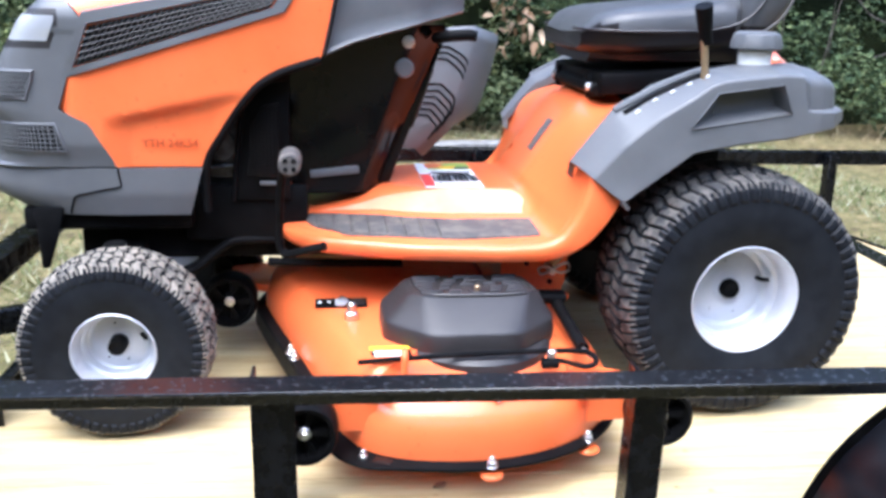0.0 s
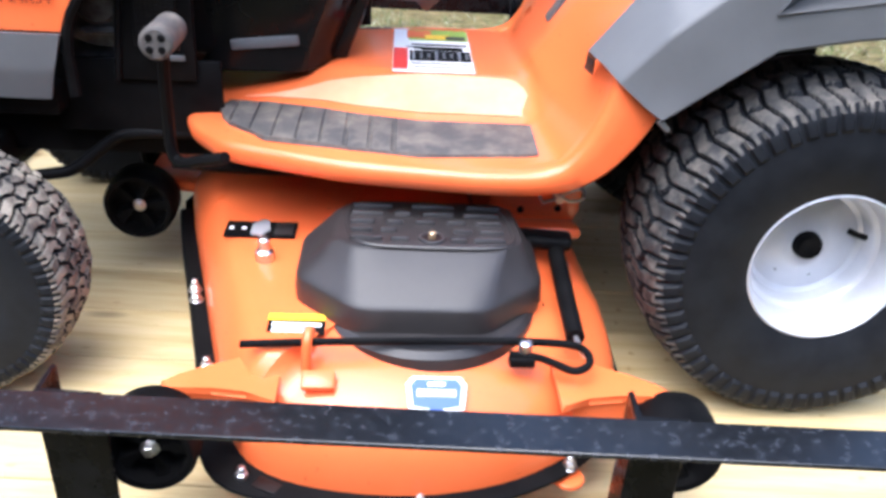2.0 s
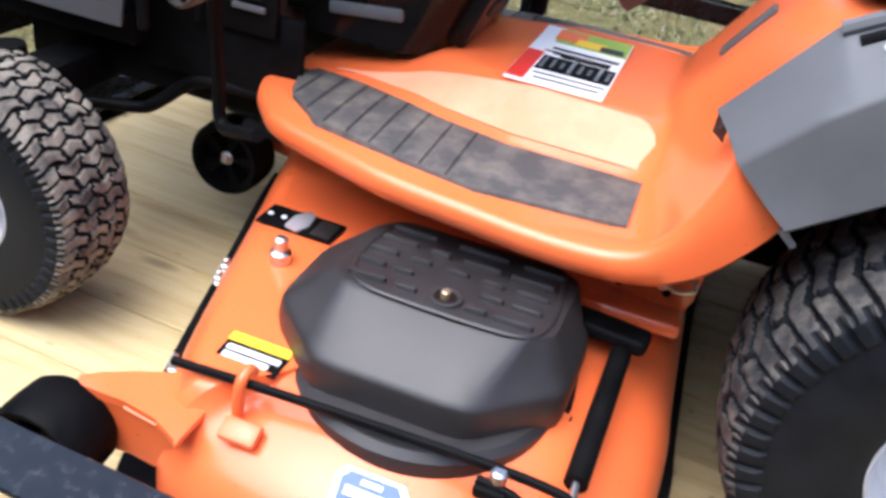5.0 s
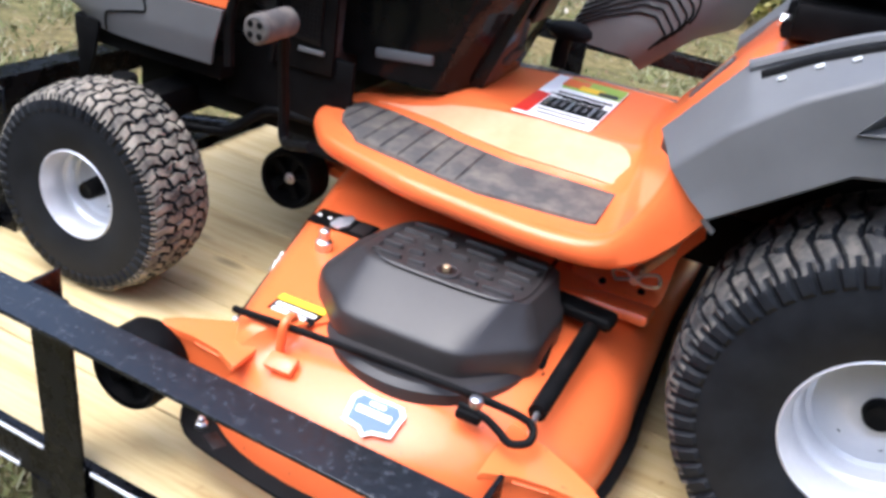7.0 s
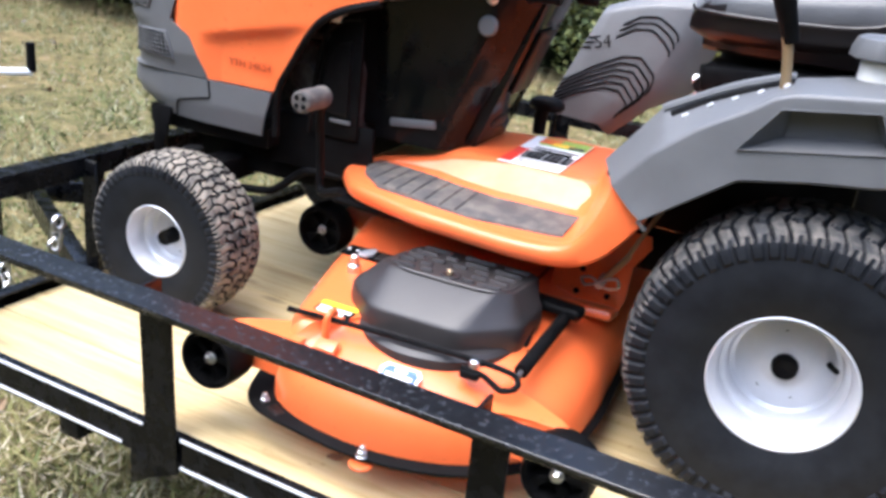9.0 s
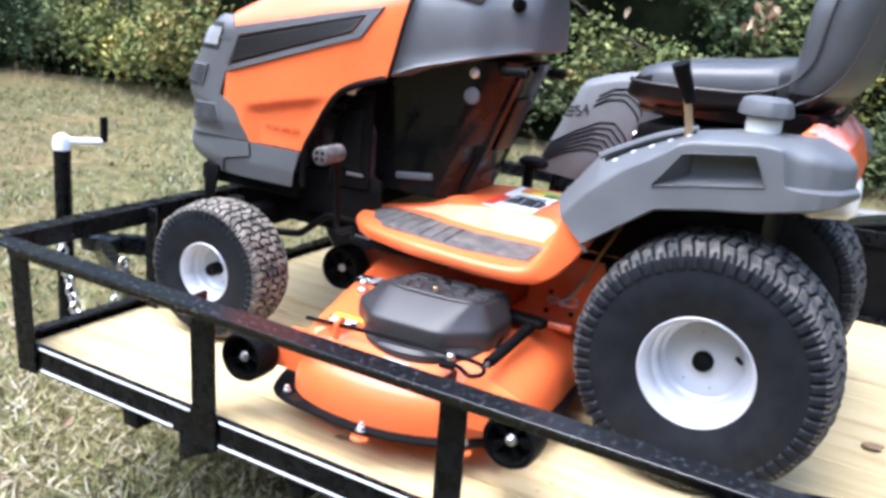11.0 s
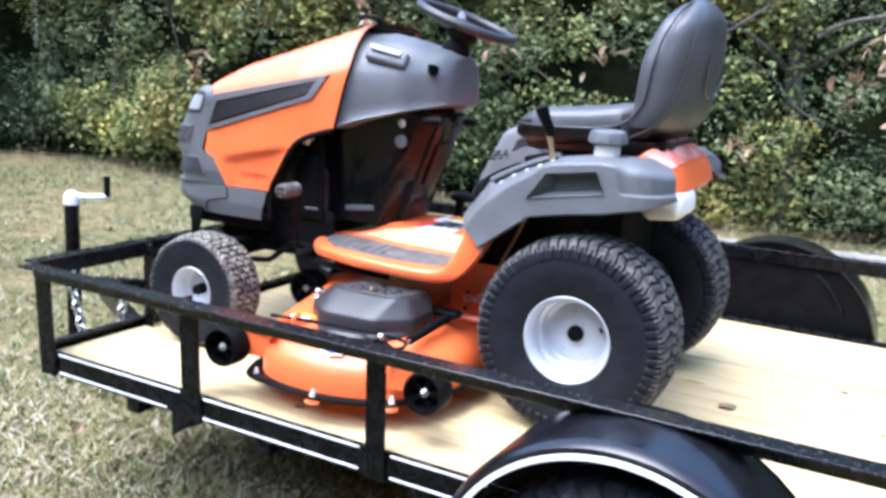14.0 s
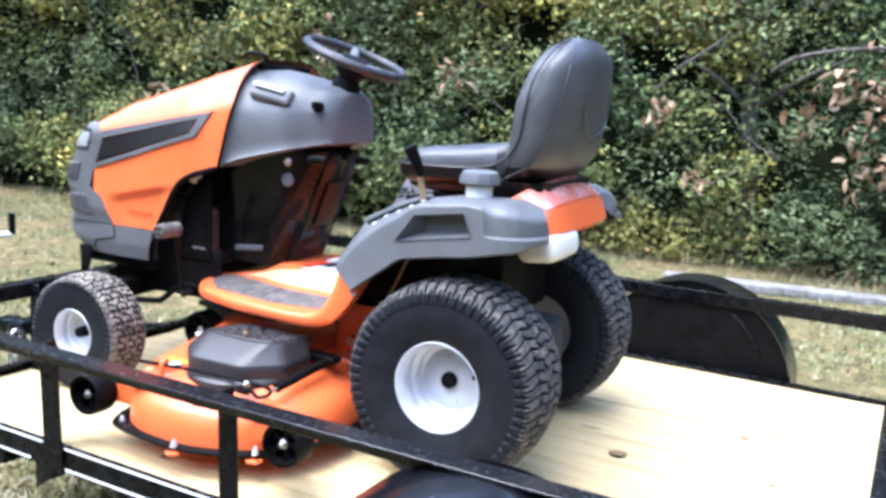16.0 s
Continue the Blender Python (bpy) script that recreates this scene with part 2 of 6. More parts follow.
OLDWOOD = worn(material("weathered_grey_timber", (0.15, 0.145, 0.14), 0.85), (0.11, 0.105, 0.10), (0.27, 0.26, 0.245), 12, rough=(0.8, 0.95), bumps=0.5, fine=120)


# ---- mesh helpers ----
def part(name, bm, mat, parent=None, label="", smooth=True, kind=""):
    me = bpy.data.meshes.new(name)
    bmesh.ops.recalc_face_normals(bm, faces=bm.faces)
    bm.to_mesh(me)
    bm.free()
    if smooth:
        me.polygons.foreach_set("use_smooth", [True] * len(me.polygons))
        me.set_sharp_from_angle(angle=radians(38))
    me.materials.append(mat)
    ob = new(name, me)
    if parent is not None:
        ob.parent = parent
    return tagged(ob, label, kind=kind)


def share(ob, m, parent=None):
    """Another object on the same mesh."""
    o = new(ob.name.split(".")[0], ob.data)
    o.matrix_basis = m
    o.parent = parent if parent is not None else ob.parent
    return o


def box(c, s, bevel=0.004, rot=(0, 0, 0), segs=2, bm=None):
    t = bmesh.new()
    bmesh.ops.create_cube(t, size=1, matrix=Matrix.Diagonal((*s, 1)))
    if bevel:
        bmesh.ops.bevel(t, geom=t.edges[:], offset=min(bevel, min(s) * 0.45), segments=segs, affect="EDGES", profile=0.5)
    bmesh.ops.transform(t, matrix=pose(*c, *rot), verts=t.verts)
    return join(bm, t)


def join(bm, t):
    if bm is None:
        return t
    me = bpy.data.meshes.new("t")
    t.to_mesh(me)
    t.free()
    bm.from_mesh(me)
    bpy.data.meshes.remove(me)
    return bm


def loft(rings, closed=True, caps=True, bm=None):
    """Skin through rings of the same number of points."""
    bm = bm or bmesh.new()
    vs = [[bm.verts.new(p) for p in r] for r in rings]
    n = len(vs[0])
    for a, b in zip(vs, vs[1:]):
        for i in range(n if closed else n - 1):
            j = (i + 1) % n
            bm.faces.new((a[i], a[j], b[j], b[i]))
    if caps and closed:
        bm.faces.new(vs[0][::-1])
        bm.faces.new(vs[-1])
    return bm


def prism(poly, a, b, axis="y", bevel=0.003, segs=2, bm=None):
    """A plate: a 2D outline pushed from a to b along an axis (y: outline is x, z; z: outline is x, y; x: outline is y, z)."""
    def at(p, d):
        return {"y": (p[0], d, p[1]), "z": (p[0], p[1], d), "x": (d, p[0], p[1])}[axis]
    t = loft([[at(p, a) for p in poly], [at(p, b) for p in poly]])
    if bevel:
        bmesh.ops.bevel(t, geom=t.edges[:], offset=bevel, segments=segs, affect="EDGES", profile=0.5)
    return join(bm, t)


def smooth_path(pts, n=8):
    """Catmull-Rom through points."""
    p = [Vector(q) for q in pts]
    p = [p[0] * 2 - p[1]] + p + [p[-1] * 2 - p[-2]]
    out = []
    for i in range(1, len(p) - 2):
        for k in range(n):
            t = k / n
            out.append(0.5 * (2 * p[i] + (p[i + 1] - p[i - 1]) * t + (2 * p[i - 1] - 5 * p[i] + 4 * p[i + 1] - p[i + 2]) * t * t
                              + (3 * p[i] - p[i - 1] - 3 * p[i + 1] + p[i + 2]) * t ** 3))
    return out + [p[-2]]


def tube(pts, r, segs=10, curve=True, bm=None, n=6):
    path = smooth_path(pts, n) if curve else [Vector(q) for q in pts]
    rings, side = [], None
    for i, p in enumerate(path):
        d = (path[min(i + 1, len(path) - 1)] - path[max(i - 1, 0)]).normalized()
        if side is None:
            side = d.orthogonal().normalized()
        side = (side - d * side.dot(d)).normalized()
        up = d.cross(side)
        rr = r(i / (len(path) - 1)) if callable(r) else r
        rings.append([p + side * (rr * math.cos(a)) + up * (rr * math.sin(a)) for a in (2 * math.pi * k / segs for k in range(segs))])
    return loft(rings, bm=bm)


def lathe(profile, segs=48, axis="y", center=(0, 0, 0), bm=None, close=False, caps=True):
    """Turn (radius, along) pairs about an axis through center."""
    rings = []
    for r, d in profile:
        ring = []
        for k in range(segs):
            a = 2 * math.pi * k / segs
            c, s = r * math.cos(a), r * math.sin(a)
            v = {"y": (c, d, s), "z": (c, s, d), "x": (d, c, s)}[axis]
            ring.append(Vector(v) + Vector(center))
        rings.append(ring)
    if close:
        rings.append(rings[0])
    t = loft(rings, caps=caps and not close)
    return join(bm, t)


def cyl(c, r, h, axis="y", segs=24, bevel=0.002, bm=None):
    b = min(bevel, r * 0.4, h * 0.4)
    return lathe([(r - b, -h / 2), (r, -h / 2 + b), (r, h / 2 - b), (r - b, h / 2)], segs, axis, c, bm)


def bolt(c, r=0.008, axis="y", bm=None, sign=-1):
    """A hexagon head on a washer."""
    bm = cyl(c, r * 1.5, 0.003, axis, 16, 0.001, bm)
    off = Vector({"y": (0, sign * 0.005, 0), "z": (0, 0, 0.005), "x": (sign * 0.005, 0, 0)}[axis])
    return cyl(Vector(c) + off, r, 0.009, axis, 6, 0.0015, bm)


def lerp(a, b, t):
    return a + (b - a) * t


def curve1(x, xs, ys):
    return float(np.interp(x, xs, ys))


def grid(fn, nu, nv, bm=None):
    bm = bm or bmesh.new()
    vs = [[bm.verts.new(fn(i / nu, j / nv)) for i in range(nu + 1)] for j in range(nv + 1)]
    for a, b in zip(vs, vs[1:]):
        for i in range(nu):
            bm.faces.new((a[i], a[i + 1], b[i + 1], b[i]))
    return bm


def thicken(bm, t):
    """A second skin t behind the first, joined along the open edges."""
    bmesh.ops.recalc_face_normals(bm, faces=bm.faces)
    bm.normal_update()
    faces, rim = bm.faces[:], [e for e in bm.edges if e.is_boundary]
    twin = {v: bm.verts.new(v.co - v.normal * t) for v in bm.verts[:]}
    for f in faces:
        bm.faces.new([twin[v] for v in reversed(f.verts)])
    for e in rim:
        a, b = e.verts
        if (a.co - b.co).length > 1e-6:
            bm.faces.new((a, b, twin[b], twin[a]))
    return bm


def curled_leaves(name, mat, centres, size, seed, parent):
    """Large dead leaves, each a bent strip that hangs and rolls in."""
    r = np.random.default_rng(seed)
    bm = bmesh.new()
    for c in centres:
        ln, w = size * r.uniform(0.6, 1.3), size * r.uniform(0.16, 0.28)
        yaw, dip, curl, roll = r.uniform(0, 6.3), r.uniform(-1.4, -0.2), r.uniform(-1.6, 1.6), r.uniform(-0.9, 0.9)
        rows = []
        for k in range(6):
            t = k / 5
            a = dip + curl * (t - 0.3)
            hw = w * math.sin(math.pi * (0.06 + 0.88 * t)) ** 0.8
            o = Vector((ln * t * math.cos(a), 0, ln * t * math.sin(a)))
            rows.append([bm.verts.new(Vector(c) + Matrix.Rotation(yaw, 3, "Z") @ (o + Matrix.Rotation(roll, 3, "X") @ Vector((0, v * hw, abs(v) * hw * 0.7)))) for v in (-1, -0.5, 0, 0.5, 1)])
        for p, q in zip(rows, rows[1:]):
            for m in range(4):
                bm.faces.new((p[m], p[m + 1], q[m + 1], q[m]))
    return part(name, bm, mat, parent)


def empty(name, m, label, category, group="", kind=""):
    e = new(name)
    e.empty_display_size = 0.1
    e.matrix_world = m
    return tagged(e, label, category, group, kind)


def leaves(name, mat, centres, size, seed, label, category, aspect=0.5, flat=0.0, curl=0.25, parent=None):
    """Many small folded leaves as one mesh."""
    r = np.random.default_rng(seed)
    n = len(centres)
    d = r.normal(size=(n, 3))
    d[:, 2] *= 1 - flat
    d /= np.linalg.norm(d, axis=1)[:, None]
    s = r.normal(size=(n, 3))
    s[:, 2] *= 1 - flat
    s -= d * (s * d).sum(1)[:, None]
    s /= np.linalg.norm(s, axis=1)[:, None]
    nrm = np.cross(d, s)
    ln = (size * r.uniform(0.6, 1.4, n))[:, None]
    w = ln * aspect * 0.5
    base, tip = centres - d * ln * 0.5, centres + d * ln * 0.5 - nrm * ln * curl * 0.4
    a, b = centres + s * w + nrm * ln * curl * 0.3, centres - s * w + nrm * ln * curl * 0.3
    v = np.stack([base, a, tip, b], 1).reshape(-1, 3)
    i = np.arange(n)[:, None] * 4
    f = np.concatenate([i + [[0, 1, 2]], i + [[0, 2, 3]]], 1).reshape(-1, 3)
    me = bpy.data.meshes.new(name)
    me.from_pydata(v.tolist(), [], f.tolist())
    me.materials.append(mat)
    ob = new(name, me)
    if parent is not None:
        ob.parent = parent
        return ob
    return tagged(ob, label, category, kind="stuff")

# ---- ground and hedge ----
GZ = -0.46
rng = np.random.default_rng(5)


def ground_height(x, y):
    return GZ + 0.025 * noise.noise(Vector((x * 0.7, y * 0.7, 0))) + 0.008 * noise.noise(Vector((x * 5, y * 5, 3)))


def hedge_line(x):
    """The foot of the hedge: y over x."""
    return curve1(x, [-22, -9, -5, -1, 3, 12], [0.5, 4.3, 5.0, 5.85, 6.1, 6.5])


def ground():
    bm = bmesh.new()
    xs = np.concatenate([[-400, -120, -50, -25], np.linspace(-14, 8, 111), [14, 30, 80, 400]])
    ys = np.concatenate([[-400, -120, -40, -15, -8], np.linspace(-4, 9, 66), [14, 30, 90, 400]])
    vs = [[bm.verts.new((x, y, ground_height(x, y))) for x in xs] for y in ys]
    for a, b in zip(vs, vs[1:]):
        for i in range(len(xs) - 1):
            bm.faces.new((a[i], a[i + 1], b[i + 1], b[i]))
    tagged(part("ground", bm, GROUND), "thin dry lawn with bare patches and fallen leaves", "ground", kind="structure")


ground()


def scatter_ground(n, x0, x1, y0, y1, lift):
    x, y = rng.uniform(x0, x1, n), rng.uniform(y0, y1, n)
    z = np.array([ground_height(a, b) for a, b in zip(x, y)]) + lift
    return np.stack([x, y, z], 1)


def blades(name, mat, n, box4, h, seed, label, lean=0.5, keep=None, width=0.09):
    r = np.random.default_rng(seed)
    p = scatter_ground(n, *box4, 0.0)
    if keep is not None:
        p = p[keep(p)]
    n = len(p)
    a = r.uniform(0, 2 * np.pi, n)
    ln = h * r.uniform(0.4, 1.5, n)
    side = np.stack([np.cos(a), np.sin(a), 0 * a], 1) * (ln * width)[:, None]
    tip = p + np.stack([r.normal(0, lean, n) * ln, r.normal(0, lean, n) * ln, ln * r.uniform(0.5, 1, n)], 1)
    v = np.stack([p - side, p + side, tip], 1).reshape(-1, 3)
    f = (np.arange(n)[:, None] * 3 + [[0, 1, 2]])
    me = bpy.data.meshes.new(name)
    me.from_pydata(v.tolist(), [], f.tolist())
    me.materials.append(mat)
    return tagged(new(name, me), label, "grass", kind="stuff")


def patchy(p):
    return np.array([noise.noise(Vector((a * 1.3, b * 1.3, 7))) + 0.4 * noise.noise(Vector((a * 5, b * 5, 9))) > -0.25 + 0.5 * r for (a, b, _), r in zip(p, rng.random(len(p)))])


blades("grass", BLADE, 150000, (-9, 3, -1.2, 6.2), 0.04, 11, "short patchy lawn grass, green and straw", 0.6, patchy, 0.13)
blades("tall_grass", STRAW, 15000, (-11, 6, 3.5, 7.0), 0.20, 12, "dry tan grass along the hedge foot", 0.45,
       lambda p: np.array([abs(b - hedge_line(a) + 0.05) < 0.3 * (0.6 + noise.noise(Vector((a * 2, 0, 4)))) + 0.1 for a, b, _ in p]), 0.012)


def ragged(p):
    """Thins the clippings out towards an uneven border."""
    return np.array([((a + 1.7) / 3.6) ** 2 + ((b + 1.6) / 1.35) ** 2 + 0.5 * noise.noise(Vector((a * 0.8, b * 0.8, 3))) < 0.55 + 0.75 * r for (a, b, _), r in zip(p, rng.random(len(p)))])


blades("thatch", TURF, 190000, (-5.4, 2.0, -3.2, -0.2), 0.030, 15, "dry clippings, straw and short grass on the lawn", 0.9, ragged, 0.14)
fall = scatter_ground(800, -9, 3, -2.4, 6.0, 0.02)
leaves("fallen_leaves", FALLEN, fall, 0.045, 13, "curled brown and pale fallen leaves", "leaves", 0.55, flat=0.75)
litter = np.concatenate([scatter_ground(11000, -8, 2.5, -2.4, 5.5, 0.008), scatter_ground(5000, -4.5, 1.0, -2.3, -0.9, 0.014)])
leaves("leaf_litter", FALLEN, litter, 0.02, 14, "small pale bits of dead leaf", "leaves", 0.5, flat=0.6)


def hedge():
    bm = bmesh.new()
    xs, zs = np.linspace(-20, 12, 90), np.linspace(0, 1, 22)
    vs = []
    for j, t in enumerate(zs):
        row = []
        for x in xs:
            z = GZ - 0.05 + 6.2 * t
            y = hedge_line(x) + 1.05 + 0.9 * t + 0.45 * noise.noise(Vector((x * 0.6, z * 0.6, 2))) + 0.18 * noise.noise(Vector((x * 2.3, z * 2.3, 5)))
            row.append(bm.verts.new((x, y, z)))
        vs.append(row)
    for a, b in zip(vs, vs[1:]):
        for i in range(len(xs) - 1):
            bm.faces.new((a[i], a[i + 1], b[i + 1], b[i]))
    body = part("hedge", bm, HEDGE_SHADE)
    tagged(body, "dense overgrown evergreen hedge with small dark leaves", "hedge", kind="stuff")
    r = np.random.default_rng(21)
    heaps = [[] for _ in LEAFS]
    for k in range(1150):
        x, z = float(r.uniform(-15, 9)), GZ + 0.1 + 4.6 * float(r.random()) ** 1.2
        if x < -2.5 and z < 0.0:
            z += 0.35
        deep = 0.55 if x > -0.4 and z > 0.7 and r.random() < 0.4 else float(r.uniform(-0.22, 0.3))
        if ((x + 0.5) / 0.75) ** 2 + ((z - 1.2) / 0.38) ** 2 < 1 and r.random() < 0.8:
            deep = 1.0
        rad = float(r.uniform(0.14, 0.58)) * (0.8 + 0.1 * z)
        y = hedge_line(x) + 0.25 + 0.17 * z + 0.75 * noise.noise(Vector((x * 0.5, z * 0.55, 2))) + 0.35 * noise.noise(Vector((x * 1.3, z * 1.3, 5)))
        n = int(420 * (rad / 0.45) ** 1.6)
        d = r.normal(size=(n, 3))
        d /= np.linalg.norm(d, axis=1)[:, None]
        d[:, 1] = -np.abs(d[:, 1])
        lump = 1 + 0.35 * np.sin(5 * d[:, 0] + k) * np.cos(6 * d[:, 2] + 2 * k)
        p = np.array([x, y + deep + rad * 0.5, z]) + d * (rad * lump * r.uniform(0.6, 1.12, n))[:, None] * [1.1, 0.8, 0.85]
        # set-back heaps and the right side get darker leaves, painting in shade
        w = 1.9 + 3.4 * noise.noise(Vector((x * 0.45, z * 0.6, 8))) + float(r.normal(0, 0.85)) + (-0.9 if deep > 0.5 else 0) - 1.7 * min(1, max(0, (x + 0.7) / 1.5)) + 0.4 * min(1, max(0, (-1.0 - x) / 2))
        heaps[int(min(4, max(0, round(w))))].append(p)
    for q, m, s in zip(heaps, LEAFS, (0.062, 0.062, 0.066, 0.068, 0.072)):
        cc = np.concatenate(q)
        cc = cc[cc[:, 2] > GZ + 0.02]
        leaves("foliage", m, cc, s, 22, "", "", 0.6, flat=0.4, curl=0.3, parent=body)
    for k in range(60):
        x = float(r.uniform(-12, 7))
        z = float(r.uniform(0.3, 3.0))
        y = hedge_line(x) + 0.3 + 0.15 * z
        d = Vector((r.normal(0, 0.5), r.normal(-0.1, 0.15), r.uniform(0.2, 0.8)))
        p = [Vector((x, y, z)) + d * t + Vector((0, 0, 0.1 * math.sin(3 * t))) for t in (-0.8, -0.3, 0.2, 0.7, 1.1)]
        part("twig", tube(p, lambda t: 0.010 * (1 - 0.75 * t), 6, n=3), BARK, body)
    # long bare branches, and sprays of large dead leaves
    for p, w in (([(-1.45, 6.3, 1.15), (-1.2, 6.15, 1.38), (-0.95, 6.12, 1.55), (-0.72, 6.15, 1.73)], 0.022), ([(-0.35, 6.25, 1.40), (-0.1, 6.1, 1.53), (0.37, 6.0, 1.60), (0.8, 6.0, 1.60), (1.3, 6.05, 1.52)], 0.022),
                 ([(0.95, 6.1, 1.62), (0.86, 6.0, 1.74), (0.98, 6.0, 1.9)], 0.012), ([(-0.9, 6.1, 0.2), (-0.62, 6.0, 0.42), (-0.5, 6.0, 0.5)], 0.012)):
        part("branch", tube(p, lambda t: w * (1 - 0.5 * t), 8, n=5), BARK, body)
    for x, z, n, sp in ((0.30, 1.30, 12, 0.10), (0.68, 1.22, 16, 0.12), (0.58, 0.92, 14, 0.12), (0.62, 0.55, 10, 0.10), (0.02, 1.02, 8, 0.08), (-0.80, 0.42, 4, 0.05), (-1.23, 1.0, 7, 0.07), (1.4, 1.2, 9, 0.1), (1.1, 0.4, 6, 0.1),
                        (-4.6, 1.5, 7, 0.1), (-3.2, 1.3, 6, 0.1), (2.2, 1.4, 9, 0.12), (-2.2, 1.2, 6, 0.1), (-6.5, 0.9, 6, 0.1)):
        y = hedge_line(x) - 0.12 + 0.1 * z
        c = np.array([x, y, z]) + r.normal(size=(2 * n, 3)) * [sp, 0.05, sp * 1.3]
        curled_leaves("dead_leaf_spray", DRYLEAF, c, 0.13, 60 + n, body)
    return body


hedge()


def woods():
    """An unseen dark wood edge behind and beside the lawn, added to block low sky light."""
    bm = bmesh.new()
    rows = []
    for j in range(15):
        t = j / 14
        row = []
        for i in range(121):
            a = math.pi * (-1.12 + 1.24 * i / 120)
            rad = 10.5 + 1.2 * t + 1.6 * noise.noise(Vector((math.cos(a) * 4, math.sin(a) * 4, t * 3))) + 0.5 * noise.noise(Vector((math.cos(a) * 16, math.sin(a) * 16, t * 9)))
            row.append(bm.verts.new((-1.5 + rad * math.cos(a), rad * math.sin(a), GZ - 0.1 + t * (6.5 + 1.5 * noise.noise(Vector((math.cos(a) * 6, math.sin(a) * 6, 9)))))))
        rows.append(row)
    for p, q in zip(rows, rows[1:]):
        for i in range(120):
            bm.faces.new((p[i], p[i + 1], q[i + 1], q[i]))
    tagged(part("backdrop", bm, WOODS), "unseen dark green wood edge, added round the lawn to block low sky light", "woods", kind="structure")


woods()


def tree(x, y, h, r0, seed):
    r = np.random.default_rng(seed)
    t = empty("tree", pose(x, y, GZ), "grey-barked slender tree standing in the hedge", "tree")
    pts = [(0.06 * math.sin(2 * k), 0.05 * k, h * k / 6) for k in range(7)]
    part("trunk", tube(pts, lambda s: r0 * (1 - 0.55 * s), 14, n=5), BARK, t)
    cs = []
    for k in range(5):
        a = float(r.uniform(0, 6.3))
        z = h * float(r.uniform(0.3, 0.75))
        end = Vector((math.cos(a) * 1.1, -abs(math.sin(a)) * 0.7, z + 0.5))
        q = [Vector((0, 0.05 * z / h * 6, z)), end * 0.5 + Vector((0, 0, z * 0.5 + 0.05)), end]
        part("limb", tube(q, lambda s: 0.03 * (1 - 0.7 * s), 8, n=6), BARK, t)
        cs.append(np.array(end) + r.normal(size=(120, 3)) * 0.3)
    leaves("crown", LEAF, np.concatenate(cs), 0.07, seed, "", "", 0.5, parent=t)


tree(-0.55, 6.67, 4.6, 0.10, 31)

timber = part("weathered_timber", box((0, 0, 0), (2.3, 0.20, 0.08), 0.012), OLDWOOD)
timber.matrix_world = pose(0.28, 5.28, GZ + 0.035, 0, 1, 15)
tagged(timber, "weathered grey timber lying on the grass", "timber")

# ---- trailer ----
YN, YF, XF, XE = -0.948, 0.985, -1.605, 1.04
TOPZ = 0.294
trailer = empty("utility_trailer", pose(0, 0, 0), "black steel utility trailer with angle-iron rails and pine deck", "trailer")


def angle_iron(p, q, flange, leg, t=0.006):
    """An L section from p to q; flange and leg are the two legs as vectors from the corner line."""
    p, q, f, l = Vector(p), Vector(q), Vector(flange), Vector(leg)
    fu, lu = f.normalized() * t, l.normalized() * t
    sec = [Vector(), f, f + lu, fu + lu, l + fu, l]
    bm = loft([[p + s for s in sec], [q + s for s in sec]])
    bmesh.ops.bevel(bm, geom=bm.edges[:], offset=0.0012, segments=1, affect="EDGES")
    return bm


# top rails: inner upright leg with the flange turned outwards
part("top_rail", angle_iron((XF + 0.03, YN - 0.026, TOPZ), (XE + 0.55, YN - 0.026, TOPZ), (0, -0.058, 0), (0, 0, -0.048)), RAIL, trailer, "scuffed black top rail")
part("top_rail", angle_iron((XF, YF + 0.022, TOPZ + 0.008), (XE + 0.55, YF + 0.022, TOPZ + 0.008), (0, 0.055, 0), (0, 0, -0.05)), TRAILER, trailer)
part("front_rail", angle_iron((XF + 0.045, YN - 0.030, TOPZ + 0.004), (XF + 0.035, YF + 0.02, TOPZ + 0.012), (-0.055, 0, 0), (0, 0, -0.05)), TRAILER, trailer)


def post(x, w, y, lean, depth, z0, z1, along="x"):
    """An angle-iron upright whose wide leg faces out and whose top leans outwards."""
    if along == "x":
        bm = angle_iron((x, y, z0), (x, y - lean, z1), (w, 0, 0), (0, depth, 0))
    else:
        bm = angle_iron((x, y, z0), (x - lean, y, z1), (0, w, 0), (depth, 0, 0))
    part("post", bm, TRAILER, trailer)


for x in (-1.588, -0.978, -0.356, 0.965):
    post(x, 0.070 if x < -0.5 else 0.057, YN - 0.007, 0.014, 0.05, -0.066, TOPZ - 0.006)
for x in (-1.61, -0.985, -0.375, 1.000):
    post(x, 0.058, YF + 0.006, -0.014, -0.05, -0.10, TOPZ + 0.002)
for y in (-0.555, 0.50):
    post(XF + 0.034, 0.062, y, 0.0, 0.045, -0.08, TOPZ, "y")

# lower frame
for y, s, top, front, fl in ((YN, 1, 0.013, XF + 0.03, 0.014), (YF, -1, 0.012, XF, 0.034)):
    part("side_frame", angle_iron((front, y, top), (XE, y, top), (0, s * fl, 0), (0, 0, -0.074)), TRAILER, trailer)
    end = (XE + 0.6, y, top - 0.2)
    part("dovetail_frame", angle_iron((XE, y, top), end, (0, s * fl, 0), (0, 0, -0.074)), TRAILER, trailer)
part("front_frame", angle_iron((XF + 0.01, YN, 0.030), (XF, YF, 0.030), (0.03, 0, 0), (0, 0, -0.09)), TRAILER, trailer)
